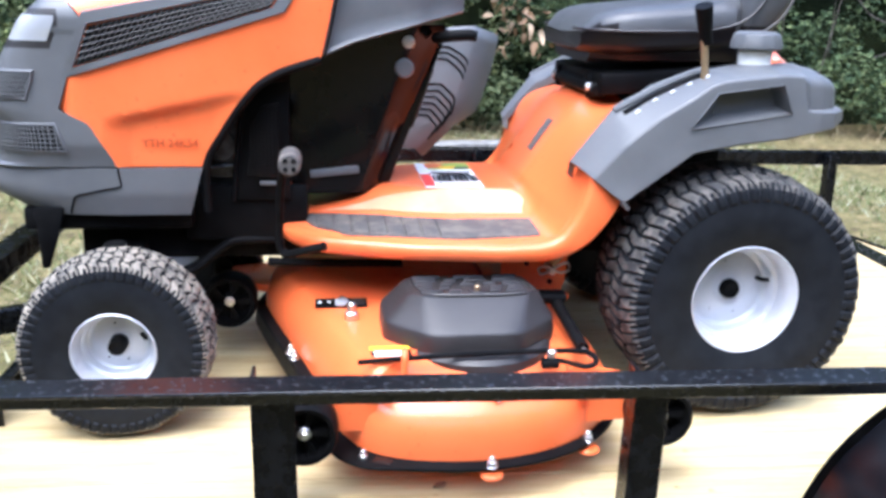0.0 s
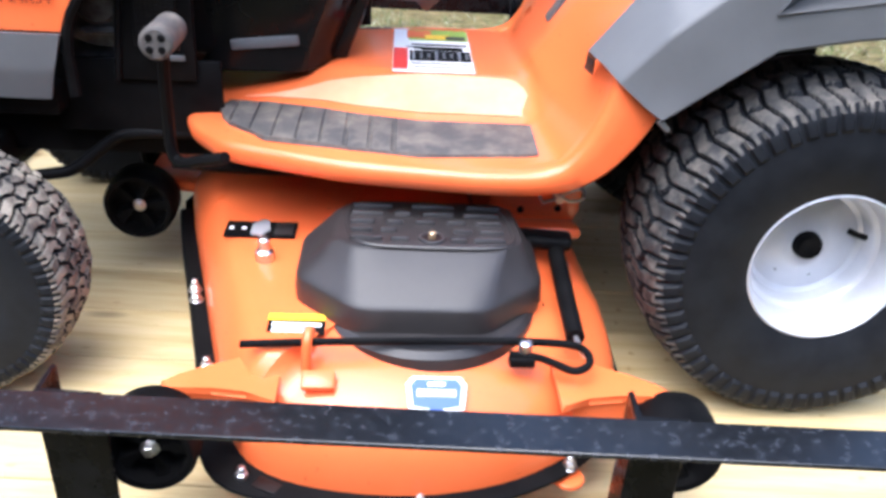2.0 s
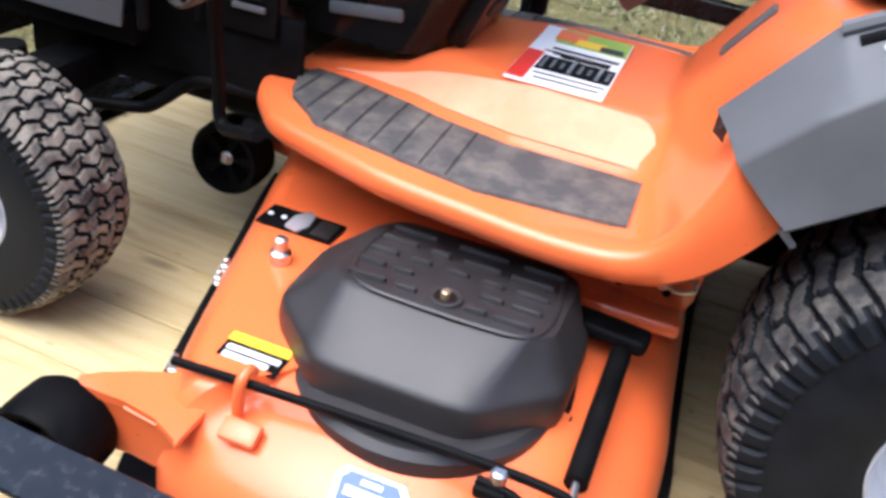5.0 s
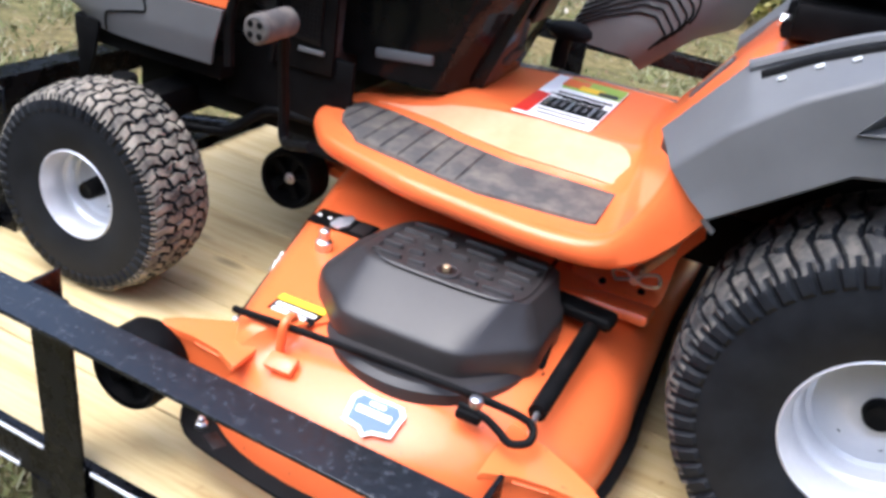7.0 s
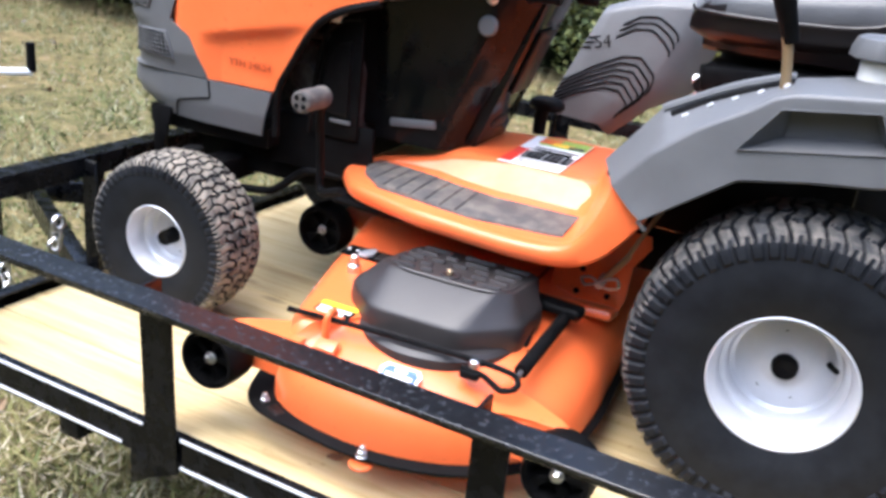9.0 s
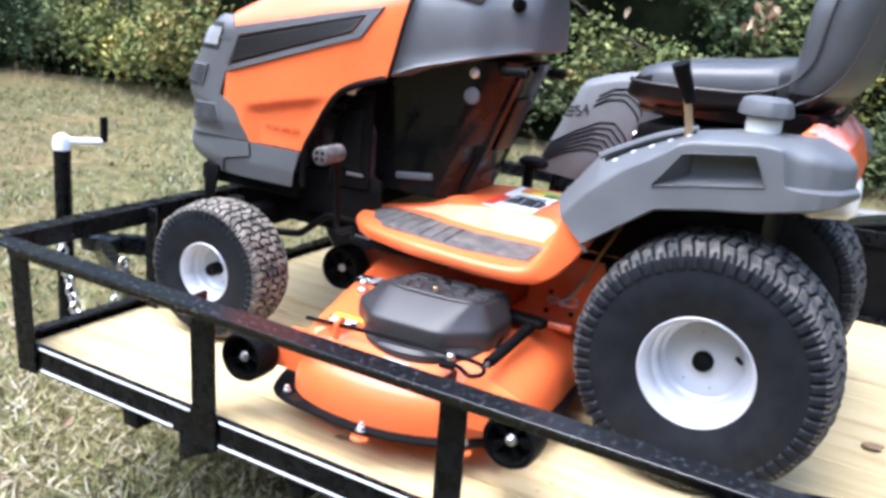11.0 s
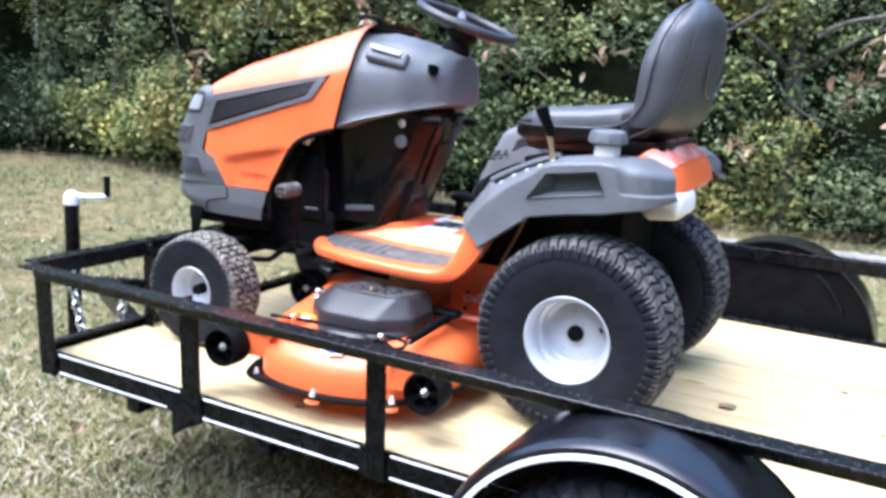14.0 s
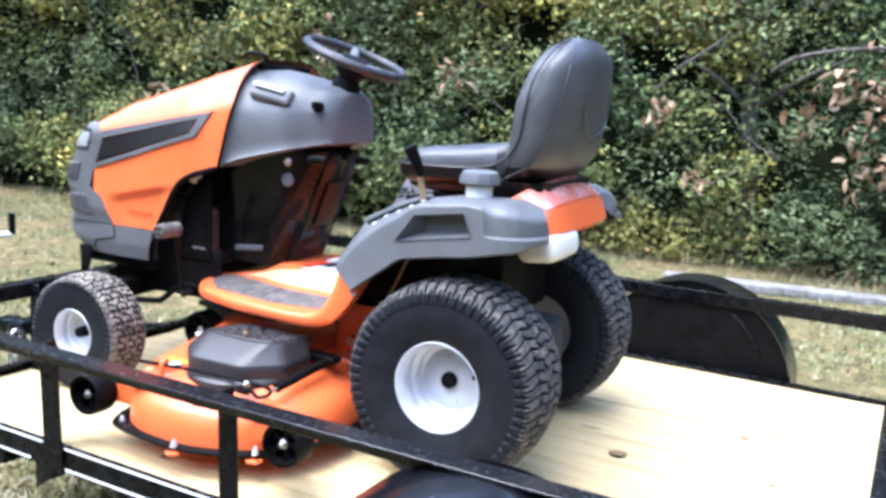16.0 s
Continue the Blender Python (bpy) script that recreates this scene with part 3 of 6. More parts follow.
for k, x in enumerate((-1.2, -0.7, -0.2, 0.3, 0.8)):
    part("cross_member", box((x, 0.02, -0.085), (0.05, YF - YN - 0.02, 0.05), 0.003), TRAILER, trailer)
part("end_beam", box((XE - 0.036, 0.02, -0.020), (0.042, YF - YN - 0.06, 0.05), 0.003), RAIL, trailer, "worn black end beam")
part("end_beam", box((XE + 0.011, 0.02, -0.023), (0.042, YF - YN - 0.06, 0.05), 0.003, (0, 4, 0)), RAIL, trailer, "worn black end beam")
for x in (-1.024, 0.1):
    part("gusset", prism([(x, -0.058), (x + 0.11, -0.058), (x + 0.11, -0.070), (x + 0.05, -0.100), (x, -0.134)], YN - 0.002, YN + 0.008, "y", 0.001), TRAILER, trailer)
# white pinstripes along the frame
for a, b in ((-1.508, -0.992), (-0.904, -0.378), (-0.285, -0.02)):
    for z in (0.007, -0.051):
        part("pinstripe", box(((a + b) / 2 - (0.025 if z < 0 and a < -1 else 0), YN - 0.002, z), (b - a - (0.055 if z < 0 and a < -1 else 0), 0.003, 0.006), 0.001), STRIPE, trailer, "thin white line on the frame")


def fender(y0, y1, cx, inner, CZ=-0.12):
    """A round-topped steel fender with a rolled outer lip; y0 is the side by the rail."""
    R = 0.395
    s = 1 if y1 > y0 else -1
    a0, a1 = radians(-2), radians(182)
    n = 40
    prof = [(R, y0), (R, y1 - s * 0.03), (R - 0.004, y1 - s * 0.012), (R - 0.012, y1 - s * 0.002), (R - 0.030, y1), (R - 0.035, y1 - s * 0.004),
            (R - 0.018, y1 - s * 0.008), (R - 0.008, y1 - s * 0.03), (R - 0.006, y0)]
    rings = []
    for k in range(n + 1):
        a = lerp(a0, a1, k / n)
        rings.append([(cx + r * math.cos(a), y, CZ + r * math.sin(a)) for r, y in prof])
    f = part("fender", loft(rings), FENDER, trailer, "glossy black fender, scuffed on top")
    rr = R - 0.034
    rings = [[(cx + (rr + dr) * math.cos(a), y1 + s * dy, CZ + (rr + dr) * math.sin(a)) for dr, dy in ((0, 0), (0.011, 0), (0.011, 0.003), (0, 0.003))]
             for a in (lerp(a0, a1, k / n) for k in range(n + 1))]
    part("pinstripe", loft(rings), STRIPE, f, "white edge line")
    poly = [(cx + (R - 0.004) * math.cos(a), CZ + (R - 0.004) * math.sin(a)) for a in (lerp(radians(14), radians(166), k / 24) for k in range(25))]
    poly = [(cx + R - 0.01, -0.06)] + poly + [(cx - R + 0.01, -0.06)]
    part("inner_plate", prism(poly, inner, inner + s * 0.004, "y", 0), BLACK, f)
    rib = [(cx + (R - 0.1) * math.cos(a), inner - s * 0.006, CZ + (R - 0.06) * math.sin(a)) for a in (radians(d) for d in range(24, 64, 5))]
    part("weld_rib", tube(rib, 0.006, 6, n=2), TRAILER, f)
    return f


part("marker_lamp", box((1.07, YF + 0.014, 0.035), (0.022, 0.02, 0.058), 0.004), TAILRED, trailer, "small red marker lamp")
fender(YN - 0.010, -1.19, 0.35, YN + 0.02, -0.108)
fender(YF + 0.024, 1.235, 0.27, YF + 0.034, -0.058)


# ---- wheels ----
def tread_depth(u, v, rows, count):
    """1 on a lug, 0 in a groove; u round the tyre, v across it: the tread from -1 to 1, the shoulders beyond."""
    def edge(d, w):
        t = min(1.0, max(0.0, (d - w) / 0.07))
        return t * t * (3 - 2 * t)
    p = u * count
    if abs(v) > 1:
        w = (p + (0.0 if v < 0 else 0.5)) % 1.0
        return edge(min(w, 1 - w), 0.13)
    q = (v + 1) * rows / 2
    zig = abs(q % 2 - 1)
    w = (p + 0.42 * zig) % 1.0
    across = edge(min(w, 1 - w), 0.06)
    f = q + 0.10 * math.sin(2 * math.pi * p)
    k = round(f)
    along = 1.0
    if 0 < k < rows:
        along = max(edge(abs(f - k) * 0.8, 0.045), 0.0 if (math.floor(p + 0.42 * zig) + k) % 2 else 1.0)
    return min(across, along)


def tyre(R, w, bead, count, depth=0.008, rows=5):
    """A turf tyre round the y axis, its middle at the origin. Sidewall faces come first in the profile."""
    hw = w / 2
    nu = count * 12
    side = []
    for k in range(10):
        t = k / 9
        side.append((lerp(bead, R * 0.80, t), -hw * (0.82 + 0.17 * math.sin(math.pi * (0.05 + 0.62 * t)) ** 0.7), None))
    for k in range(1, 6):
        t = k / 6
        side.append((lerp(R * 0.80, R * 0.925, t), -hw * lerp(0.975, 0.93, t ** 2), -1.2))
    m = 46
    prof = list(side)
    for k in range(m + 1):
        v = -1 + 2 * k / m
        prof.append((R - 0.055 * R * abs(v) ** 2.6, v * hw * 0.90, v))
    prof += [(r, -y, None if v is None else 1.2) for r, y, v in side[::-1]]
    rings, lug = [], []
    bm = bmesh.new()
    for i in range(nu):
        lug.append([])
        a = 2 * math.pi * i / nu
        ca, sa = math.cos(a), math.sin(a)
        ring = []
        for r, y, v in prof:
            d = 1.0
            if v is not None:
                d = tread_depth(i / nu, v, rows, count)
                if abs(v) > 1:
                    y = y * (1 - 0.01 + 0.045 * d)
                else:
                    r = r - depth * (1 - d) + 0.0035 * noise.noise(Vector((r * ca, y, r * sa)) * 55)
            lug[-1].append(d > 0.5)
            ring.append(bm.verts.new((r * ca, y, r * sa)))
        rings.append(ring)
    n = len(prof) - 1
    for i in range(nu):
        p, q = rings[i], rings[(i + 1) % nu]
        for j in range(n):
            f = bm.faces.new((p[j], p[j + 1], q[j + 1], q[j]))
            f.material_index = 1 if 14 <= j < n - 14 and lug[i % nu][j] and lug[(i + 1) % nu][j + 1] else 0
    return bm


def wheel(name, parent, m, R, w, rim_r, hub_in, count, label, dusty, cap_r, rows=5, cap_len=0.02):
    """A whole wheel, its outer face towards -y."""
    root = new(name)
    root.parent = parent
    root.matrix_basis = m
    tagged(root, label)
    t = part("tyre", tyre(R, w, rim_r * 0.97, count, rows=rows), RUBBER, root, "black turf tyre with dusty tread")
    t.data.materials.append((DUSTY if dusty == 1 else MUDDY) if dusty else RUBBER)
    hw = w / 2
    f = -hw * 0.86
    prof = [(rim_r * 0.97, f + 0.02), (rim_r * 1.01, f + 0.006), (rim_r * 1.015, f - 0.002), (rim_r * 0.985, f - 0.004), (rim_r * 0.955, f + 0.002), (rim_r * 0.935, f + 0.012), (rim_r * 0.90, f + 0.017),
            (rim_r * 0.885, f + hub_in * 0.45), (rim_r * 0.87, f + hub_in * 0.62), (rim_r * 0.83, f + hub_in * 0.66), (rim_r * 0.80, f + hub_in * 0.70), (rim_r * 0.76, f + hub_in * 0.95), (rim_r * 0.70, f + hub_in), (rim_r * 0.5, f + hub_in * 0.97),
            (rim_r * 0.36, f + hub_in * 0.90), (rim_r * 0.30, f + hub_in * 0.90), (0.001, f + hub_in * 0.90)]
    bm = lathe(prof, 72, "y", caps=False)
    inner = [(rim_r * 0.97, -f - 0.02), (rim_r, -f), (rim_r * 0.9, -f - 0.02), (rim_r * 0.8, -f - 0.05), (0.02, -f - 0.06)]
    lathe(inner, 48, "y", bm=bm, caps=False)
    rim = part("rim", bm, RIM, root, "silver-white painted steel rim")
    part("hub_cap", lathe([(cap_r * 1.08, f + hub_in), (cap_r, f + hub_in - cap_len), (cap_r * 0.85, f + hub_in - cap_len - 0.006), (cap_r * 0.5, f + hub_in - cap_len - 0.005), (0.001, f + hub_in - cap_len - 0.002)], 28), BLACK, root, "black hub cap")
    a = radians(18)
    vr = rim_r * 0.58
    p = Vector((vr * math.cos(a), f + hub_in - 0.004, vr * math.sin(a)))
    part("valve_stem", tube([p, p + Vector((0.006, -0.012, 0)), p + Vector((0.012, -0.028, 0.003))], 0.0048, 8), BLACK, root)
    for ang in (100, 235, -70):
        b = radians(ang)
        part("rim_hole", cyl((rim_r * 0.5 * math.cos(b), f + hub_in - 0.0005, rim_r * 0.5 * math.sin(b)), rim_r * 0.033, 0.004, "y", 12, 0.0005), BLACK, rim)
    return root


# trailer wheels under the fenders
for cx, y, s in ((0.35, -1.075, 0), (0.27, 1.128, 180)):
    wheel("trailer_wheel", trailer, pose(cx, y, -0.135, 0, 0, s), 0.325, 0.19, 0.185, 0.03, 40, "black trailer wheel", False, 0.04)

# coupler, draw bars, jack and chain
for s in (-1, 1):
    p, q = Vector((XF + 0.05, 0.02 + s * 0.52, -0.12)), Vector((-2.42, 0.02 + s * 0.04, -0.12))
    d = q - p
    b = box((0, 0, 0), (d.length, 0.045, 0.075), 0.003)
    o = part("draw_bar", b, TRAILER, trailer)
    o.matrix_basis = Matrix.Translation((p + q) / 2) @ d.to_track_quat("X", "Z").to_matrix().to_4x4()
part("coupler", box((-2.46, 0.02, -0.12), (0.16, 0.10, 0.07), 0.02), TRAILER, trailer)
jack = new("jack")
jack.parent = trailer
jack.matrix_basis = pose(-2.36, -0.225, 0.018, 0, 0, 62)
tagged(jack, "black tongue jack with a white crank")
part("tube", cyl((0, 0, -0.06), 0.03, 0.68, "z", 24, 0.003), TRAILER, jack)
part("head", lathe([(0.03, 0.28), (0.031, 0.30), (0.026, 0.325), (0.012, 0.335), (0.001, 0.336)], 24, "z"), STRIPE, jack, "white jack head")
part("crank_arm", tube([(0, 0, 0.318), (0.05, -0.012, 0.310), (0.14, -0.015, 0.308)], 0.012, 8), STRIPE, jack, "white crank arm")
part("crank_grip", cyl((0.14, -0.015, 0.352), 0.0135, 0.09, "z", 16, 0.003), BLACK, jack, "black crank grip")
part("foot", cyl((0, 0, -0.42), 0.06, 0.02, "z", 24), TRAILER, jack)
chain = new("safety_chain")
chain.parent = trailer
tagged(chain, "zinc safety chain hanging from the tongue")
lk = lathe([(0.006 * math.cos(a) + 0.017, 0.006 * math.sin(a)) for a in (2 * math.pi * k / 8 for k in range(8))], 14, "y", close=True)
first = part("chain_link", lk, STEEL, chain)
for i in range(34):
    t = i / 33
    sw = math.sin(math.pi * t)
    share(first, pose(-2.2 + 0.45 * t, -0.36 - 0.12 * t, 0.02 - 0.36 * sw + 0.05 * t, 0, 60 * math.cos(math.pi * t), 90 * (i % 2)), chain)
first.matrix_basis = pose(-2.2, -0.36, 0.05)

# ---- riding mower ----
mower = empty("riding_mower", pose(-0.018, -0.10, 0, 0, 0, 2.6), "orange riding lawn mower with grey trim and black seat", "lawn mower")

RW = (0.0, 0.39, 0.268)
for s in (-1, 1):
    wheel("rear_wheel", mower, pose(-0.004, s * 0.362, 0.266, 0, 30 if s > 0 else 0, 180 if s > 0 else 0), 0.268, 0.25, 0.117, 0.088, 60, "rear wheel with dusty turf tyre", 1, 0.021)
    wheel("front_wheel", mower, pose(-1.283, s * 0.398, 0.186, 0, 0, 180 if s > 0 else 0), 0.186, 0.15, 0.080, 0.062, 56, "front wheel with dusty turf tyre", 2, 0.017, 7, 0.036)

# hood: side rows at fixed heights, then a rounded shoulder up to the ridge
ZB, ZS = 0.515, 0.80


def hood_top(x):
    return 0.912 + 0.325 * (x + 1.33) - 0.36 * max(0, -1.27 - x) ** 1.2


def hood_half(x, z):
    w = 0.297 - 0.05 * max(0, x + 1.0) / 0.16 * 0.5 - 0.05 * max(0, -1.36 - x) / 0.1
    line = 0.612 + 0.22 * (x + 1.30)
    t = min(1, max(0, (line - z) / 0.020)) * min(1, max(0, (x + 1.31) / 0.05)) * min(1, max(0, (-1.02 - x) / 0.08))
    return w - 0.019 * t


def hood_front(z):
    return curve1(z, [0.503, 0.533, 0.604, 0.626, 0.632, 0.687, 0.757, 0.80, 0.86, 0.90], [-1.283, -1.294, -1.334, -1.380, -1.388, -1.368, -1.343, -1.328, -1.375, -1.42])


def hood_rear(z):
    return curve1(z, [0.515, 0.58, 0.64, 0.68, 0.705, 0.722, 0.734, 0.80, 0.93, 1.1], [-1.12, -1.085, -1.045, -1.01, -0.97, -0.92, -0.878, -0.862, -0.836, -0.834])


def hood_y(x, z):
    """Half width of the hood's skin at x, z."""
    if z <= ZS:
        return hood_half(x, z)
    s = min(1.0, max(0.0, (z - ZS) / max(0.02, hood_top(x) - ZS))) ** (1 / 0.85)
    crease = 0.795 + 0.235 * (x + 1.38)
    return hood_half(x, ZS) * max(0.0, 1 - s * s) ** 0.26 * (1 - 0.55 * max(0.0, z - crease))


def hood_point(u, v):
    side = 1 if v > 0.5 else -1
    h = 1 - abs(v - 0.5) * 2
    if h < 0.5:
        z = lerp(ZB, ZS, h / 0.5)
        x = lerp(hood_front(z), hood_rear(z), u)
        return (x, side * hood_half(x, z), z)
    th = (h - 0.5) / 0.5 * math.pi / 2
    zz = ZS + 0.27 * math.sin(th) ** 0.85
    x = lerp(hood_front(ZS + 0.10 * math.sin(th)), hood_rear(zz), u)
    z = ZS + (hood_top(x) - ZS) * math.sin(th) ** 0.85
    return (x, side * hood_y(x, z), z)


part("hood", thicken(grid(hood_point, 64, 150), 0.004), ORANGE, mower, "glossy orange hood")


def densify(poly, n=6):
    out = []
    for (a, b), (c, d) in zip(poly, poly[1:] + poly[:1]):
        out += [(lerp(a, c, k / n), lerp(b, d, k / n)) for k in range(n)]
    return out


VO = [(-1.380, 0.688), (-0.945, 0.824), (-0.892, 0.905), (-1.330, 0.820)]
VI = [(-1.348, 0.716), (-0.975, 0.834), (-0.945, 0.876), (-1.318, 0.792)]


def vent(side):
    n = 10
    o, i = densify(VO, n), densify(VI, n)
    rings = [[(x, side * (hood_y(x, z) - 0.004), z) for x, z in o], [(x, side * (hood_y(x, z) + 0.007), z) for x, z in [(lerp(a[0], b[0], 0.12), lerp(a[1], b[1], 0.12)) for a, b in zip(o, i)]],
             [(x, side * (hood_y(x, z) + 0.006), z) for x, z in [(lerp(a[0], b[0], 0.85), lerp(a[1], b[1], 0.85)) for a, b in zip(o, i)]], [(x, side * (hood_y(x, z) - 0.016), z) for x, z in i]]
    f = part("hood_vent", loft(rings, caps=False), GREY, mower, "grey vent surround")
    low, high = i[: n + 1], i[2 * n: 3 * n + 1][::-1]
    rings = [[(lerp(a[0], b[0], t), side * (hood_y(lerp(a[0], b[0], t), lerp(a[1], b[1], t)) + 0.004), lerp(a[1], b[1], t)) for t in (0, 0.33, 0.66, 1)] for a, b in zip(low, high)]
    part("backing", loft(rings, closed=False), BLACK, f)
    rows = 30
    bm = bmesh.new()
    for k in range(rows):
        t = (k + 0.5) / rows * 0.96
        a = (lerp(VI[0][0], VI[1][0], t), lerp(VI[0][1], VI[1][1], t))
        b = (lerp(VI[3][0], VI[2][0], t + 0.04), lerp(VI[3][1], VI[2][1], t + 0.04))
        pts = [(lerp(a[0], b[0], s), side * (hood_y(lerp(a[0], b[0], s), lerp(a[1], b[1], s)) + 0.006), lerp(a[1], b[1], s)) for s in (0, 0.35, 0.7, 1)]
        tube(pts, 0.0017, 5, curve=False, bm=bm)
    for k in range(1, 6):
        s = k / 6
        pts = [(lerp(lerp(VI[0][0], VI[1][0], t), lerp(VI[3][0], VI[2][0], t), s), 0, lerp(lerp(VI[0][1], VI[1][1], t), lerp(VI[3][1], VI[2][1], t), s)) for t in np.linspace(0, 1, 14)]
        pts = [(x, side * (hood_y(x, z) + 0.006), z) for x, _, z in pts]
        tube(pts, 0.0016, 5, curve=False, bm=bm)
    part("vent_mesh", bm, COVER, f, "dark vent mesh")


vent(-1)
vent(1)


# grey nose: wraps round the front from one side of the hood to the other
def nose_x(z):
    return curve1(z, [0.414, 0.45, 0.475, 0.512, 0.522, 0.56, 0.60, 0.61, 0.64, 0.67, 0.70, 0.71, 0.74, 0.80, 0.842], [-1.50, -1.565, -1.585, -1.580, -1.552, -1.540, -1.532, -1.542, -1.548, -1.545, -1.530, -1.526, -1.512, -1.476, -1.425])


def nose_side(z):
    if z < 0.5145:
        return curve1(z, [0.414, 0.514], [-1.149, -1.12])
    return hood_front(z)


def nose_point(u, v, z0=0.414, z1=0.815):
    z = lerp(z0, z1, v)
    xs, xn = nose_side(z), nose_x(z)
    hw = (hood_half(max(xs, -1.36), z) if z < 0.78 else hood_y(max(xs, -1.36), z) + 0.002) + (0.012 if z < 0.5145 else 0.0) - 0.010 * max(0, 0.46 - z) / 0.046
    a = (u - 0.5) * math.pi
    s, c = math.sin(a), math.cos(a)
    x = xs + (xn - xs) * (abs(c) ** 0.45 if c > 0 else 0)
    y = hw * math.copysign(abs(s) ** 0.42, s)
    if abs(u - 0.5) > 0.499:
        x = xs
    return (x, y, z)


part("bumper", thicken(grid(lambda u, v: nose_point(u, v, 0.414, 0.5135), 72, 14), 0.006), GREY, mower, "grey plastic front bumper")
part("grille", thicken(grid(lambda u, v: nose_point(u, v, 0.5165, 0.842), 72, 60), 0.006), GREY, mower, "grey plastic nose with two grilles and headlights")


def nose_out(u, z, out):
    p = Vector(nose_point(u, (z - 0.414) / (0.815 - 0.414)))
    return p + (p - Vector((-1.3, 0, z))).normalized() * out


def nose_panel(name, u0, u1, z0, z1, mat, out, label, slant=0.0):
    def fn(a, b):
        u, z = lerp(u0, u1, a), lerp(z0, z1, b) + slant * (a - 0.5)
        return nose_out(u, z, out)
    return part(name, thicken(grid(fn, 20, 5), 0.004), mat, mower, label)


for s in (-1, 1):
    def U(d):
        return 0.5 + s * d
    nose_panel("headlight_surround", U(0.20), U(0.480), 0.748, 0.822, COVER, 0.0005, "dark headlight recess")
    nose_panel("headlight", U(0.25), U(0.470), 0.762, 0.810, LENS, 0.0025, "clear headlight in the nose")
    for u1, z0, z1 in ((0.462, 0.652, 0.704), (0.476, 0.548, 0.602)):
        ins = nose_panel("grille_insert", U(0.16), U(u1), z0, z1, BLACK, 0.0005, "black mesh grille insert")
        mesh = bmesh.new()
        for k in range(27):
            tube([nose_out(lerp(U(0.16), U(u1), (k + d) / 27), lerp(z0, z1, d), 0.005) for d in (0.0, 0.5, 1.0)], 0.0014, 5, curve=False, bm=mesh)
        for k in range(1, 6):
            tube([nose_out(lerp(U(0.16), U(u1), d / 12), lerp(z0, z1, k / 6), 0.005) for d in range(13)], 0.0014, 5, curve=False, bm=mesh)
        part("grille_mesh", mesh, GREY, ins)
        rim = [(0, 0), (1, 0), (1, 1), (0, 1), (0, 0)]
        part("grille_rim", tube([nose_out(lerp(U(0.16), U(u1), lerp(a, c, f)), lerp(z0, z1, lerp(b, d, f)), 0.002) for (a, b), (c, d) in zip(rim, rim[1:]) for f in (0.0, 0.33, 0.66)] + [nose_out(U(0.16), z0, 0.002)], 0.0042, 6, curve=False), GREY, ins)
part("bumper_skirt", box((-1.32, 0, 0.40), (0.34, 0.5, 0.05), 0.01), BLACK, mower)
for y in (-0.27, 0.27):
    part("bumper_bracket", prism([(-1.46, 0.43), (-1.40, 0.43), (-1.42, 0.36), (-1.44, 0.30), (-1.455, 0.30)], y - 0.004, y + 0.004), BLACK, mower)


def bumper_y(x, z):
    us = [k / 400 for k in range(1, 120)]
    u = min(us, key=lambda q: abs(nose_point(q, (z - 0.414) / (0.815 - 0.414))[0] - x))
    return nose_point(u, (z - 0.414) / (0.815 - 0.414))[1]


for s in (-1, 1):
    line = [(-1.286, 0.513), (-1.284, 0.494), (-1.283, 0.476), (-1.31, 0.470), (-1.345, 0.462), (-1.372, 0.455), (-1.382, 0.436), (-1.388, 0.418)]
    part("bumper_seam", tube([(x, s * (abs(bumper_y(x, z)) + 0.0005), z) for x, z in line], 0.0022, 6, n=3), BLACK, mower)


def text_part(body, size, m, mat, parent, name="lettering", label=""):
    c = bpy.data.curves.new(name, "FONT")
    c.body, c.size, c.extrude = body, size, 0.0004
    tmp = new("tmp", c)
    me = bpy.data.meshes.new_from_object(tmp.evaluated_get(bpy.context.evaluated_depsgraph_get()))
    bpy.data.objects.remove(tmp)
    me.materials.clear()
    me.materials.append(mat)
    ob = new(name, me)
    ob.parent = parent
    ob.matrix_basis = m
    return tagged(ob, label)


text_part("YTH 24K54", 0.0225, pose(-1.236, -0.2835, 0.556, 90, 0, 0), DARKRED, mower, label="dark red model lettering")


# dash: narrowing towards the steering column
def dash_ring(x, hw, z0, z1, n=20):
    right = [(0.0, z0), (hw * 0.93, z0), (hw * 0.985, z0 + 0.004)]
    for k in range(n + 1):
        t = (k / n) ** 0.7
        zz = lerp(0.75, 1.076, t)
        right.append((hw * hood_y(-0.84, zz) / 0.283, lerp(z0 + 0.012, z1, t)))
    right = right[:-1]
    return [(x, y, z) for y, z in right] + [(x, 0.0, z1)] + [(x, -y, z) for y, z in right[::-1][:-1]]


dash_x = [-0.862, -0.80, -0.74, -0.70, -0.662, -0.645, -0.61, -0.585, -0.555, -0.548]
dash = loft([dash_ring(x, curve1(x, [-0.862, -0.66, -0.645, -0.58, -0.555, -0.548], [0.276, 0.216, 0.196, 0.150, 0.125, 0.09]),
                       curve1(x, [-0.862, -0.806, -0.655, -0.548], [0.738, 0.763, 0.803, 0.828]), curve1(x, [-0.862, -0.75, -0.65, -0.58, -0.548], [1.055, 1.035, 1.01, 1.0, 0.98])) for x in dash_x])
bmesh.ops.transform(dash, matrix=Matrix.Translation((-0.01, 0, 0)), verts=dash.verts)
part("dash", dash, GREY, mower, "grey plastic dash housing")
part("dash_seal", thicken(grid(lambda u, v: tuple(Vector(hood_point(1.0, lerp(0.12, 0.88, u))) + Vector((0.004 + 0.005 * v, 0, 0))), 50, 1), 0.004), BLACK, mower)
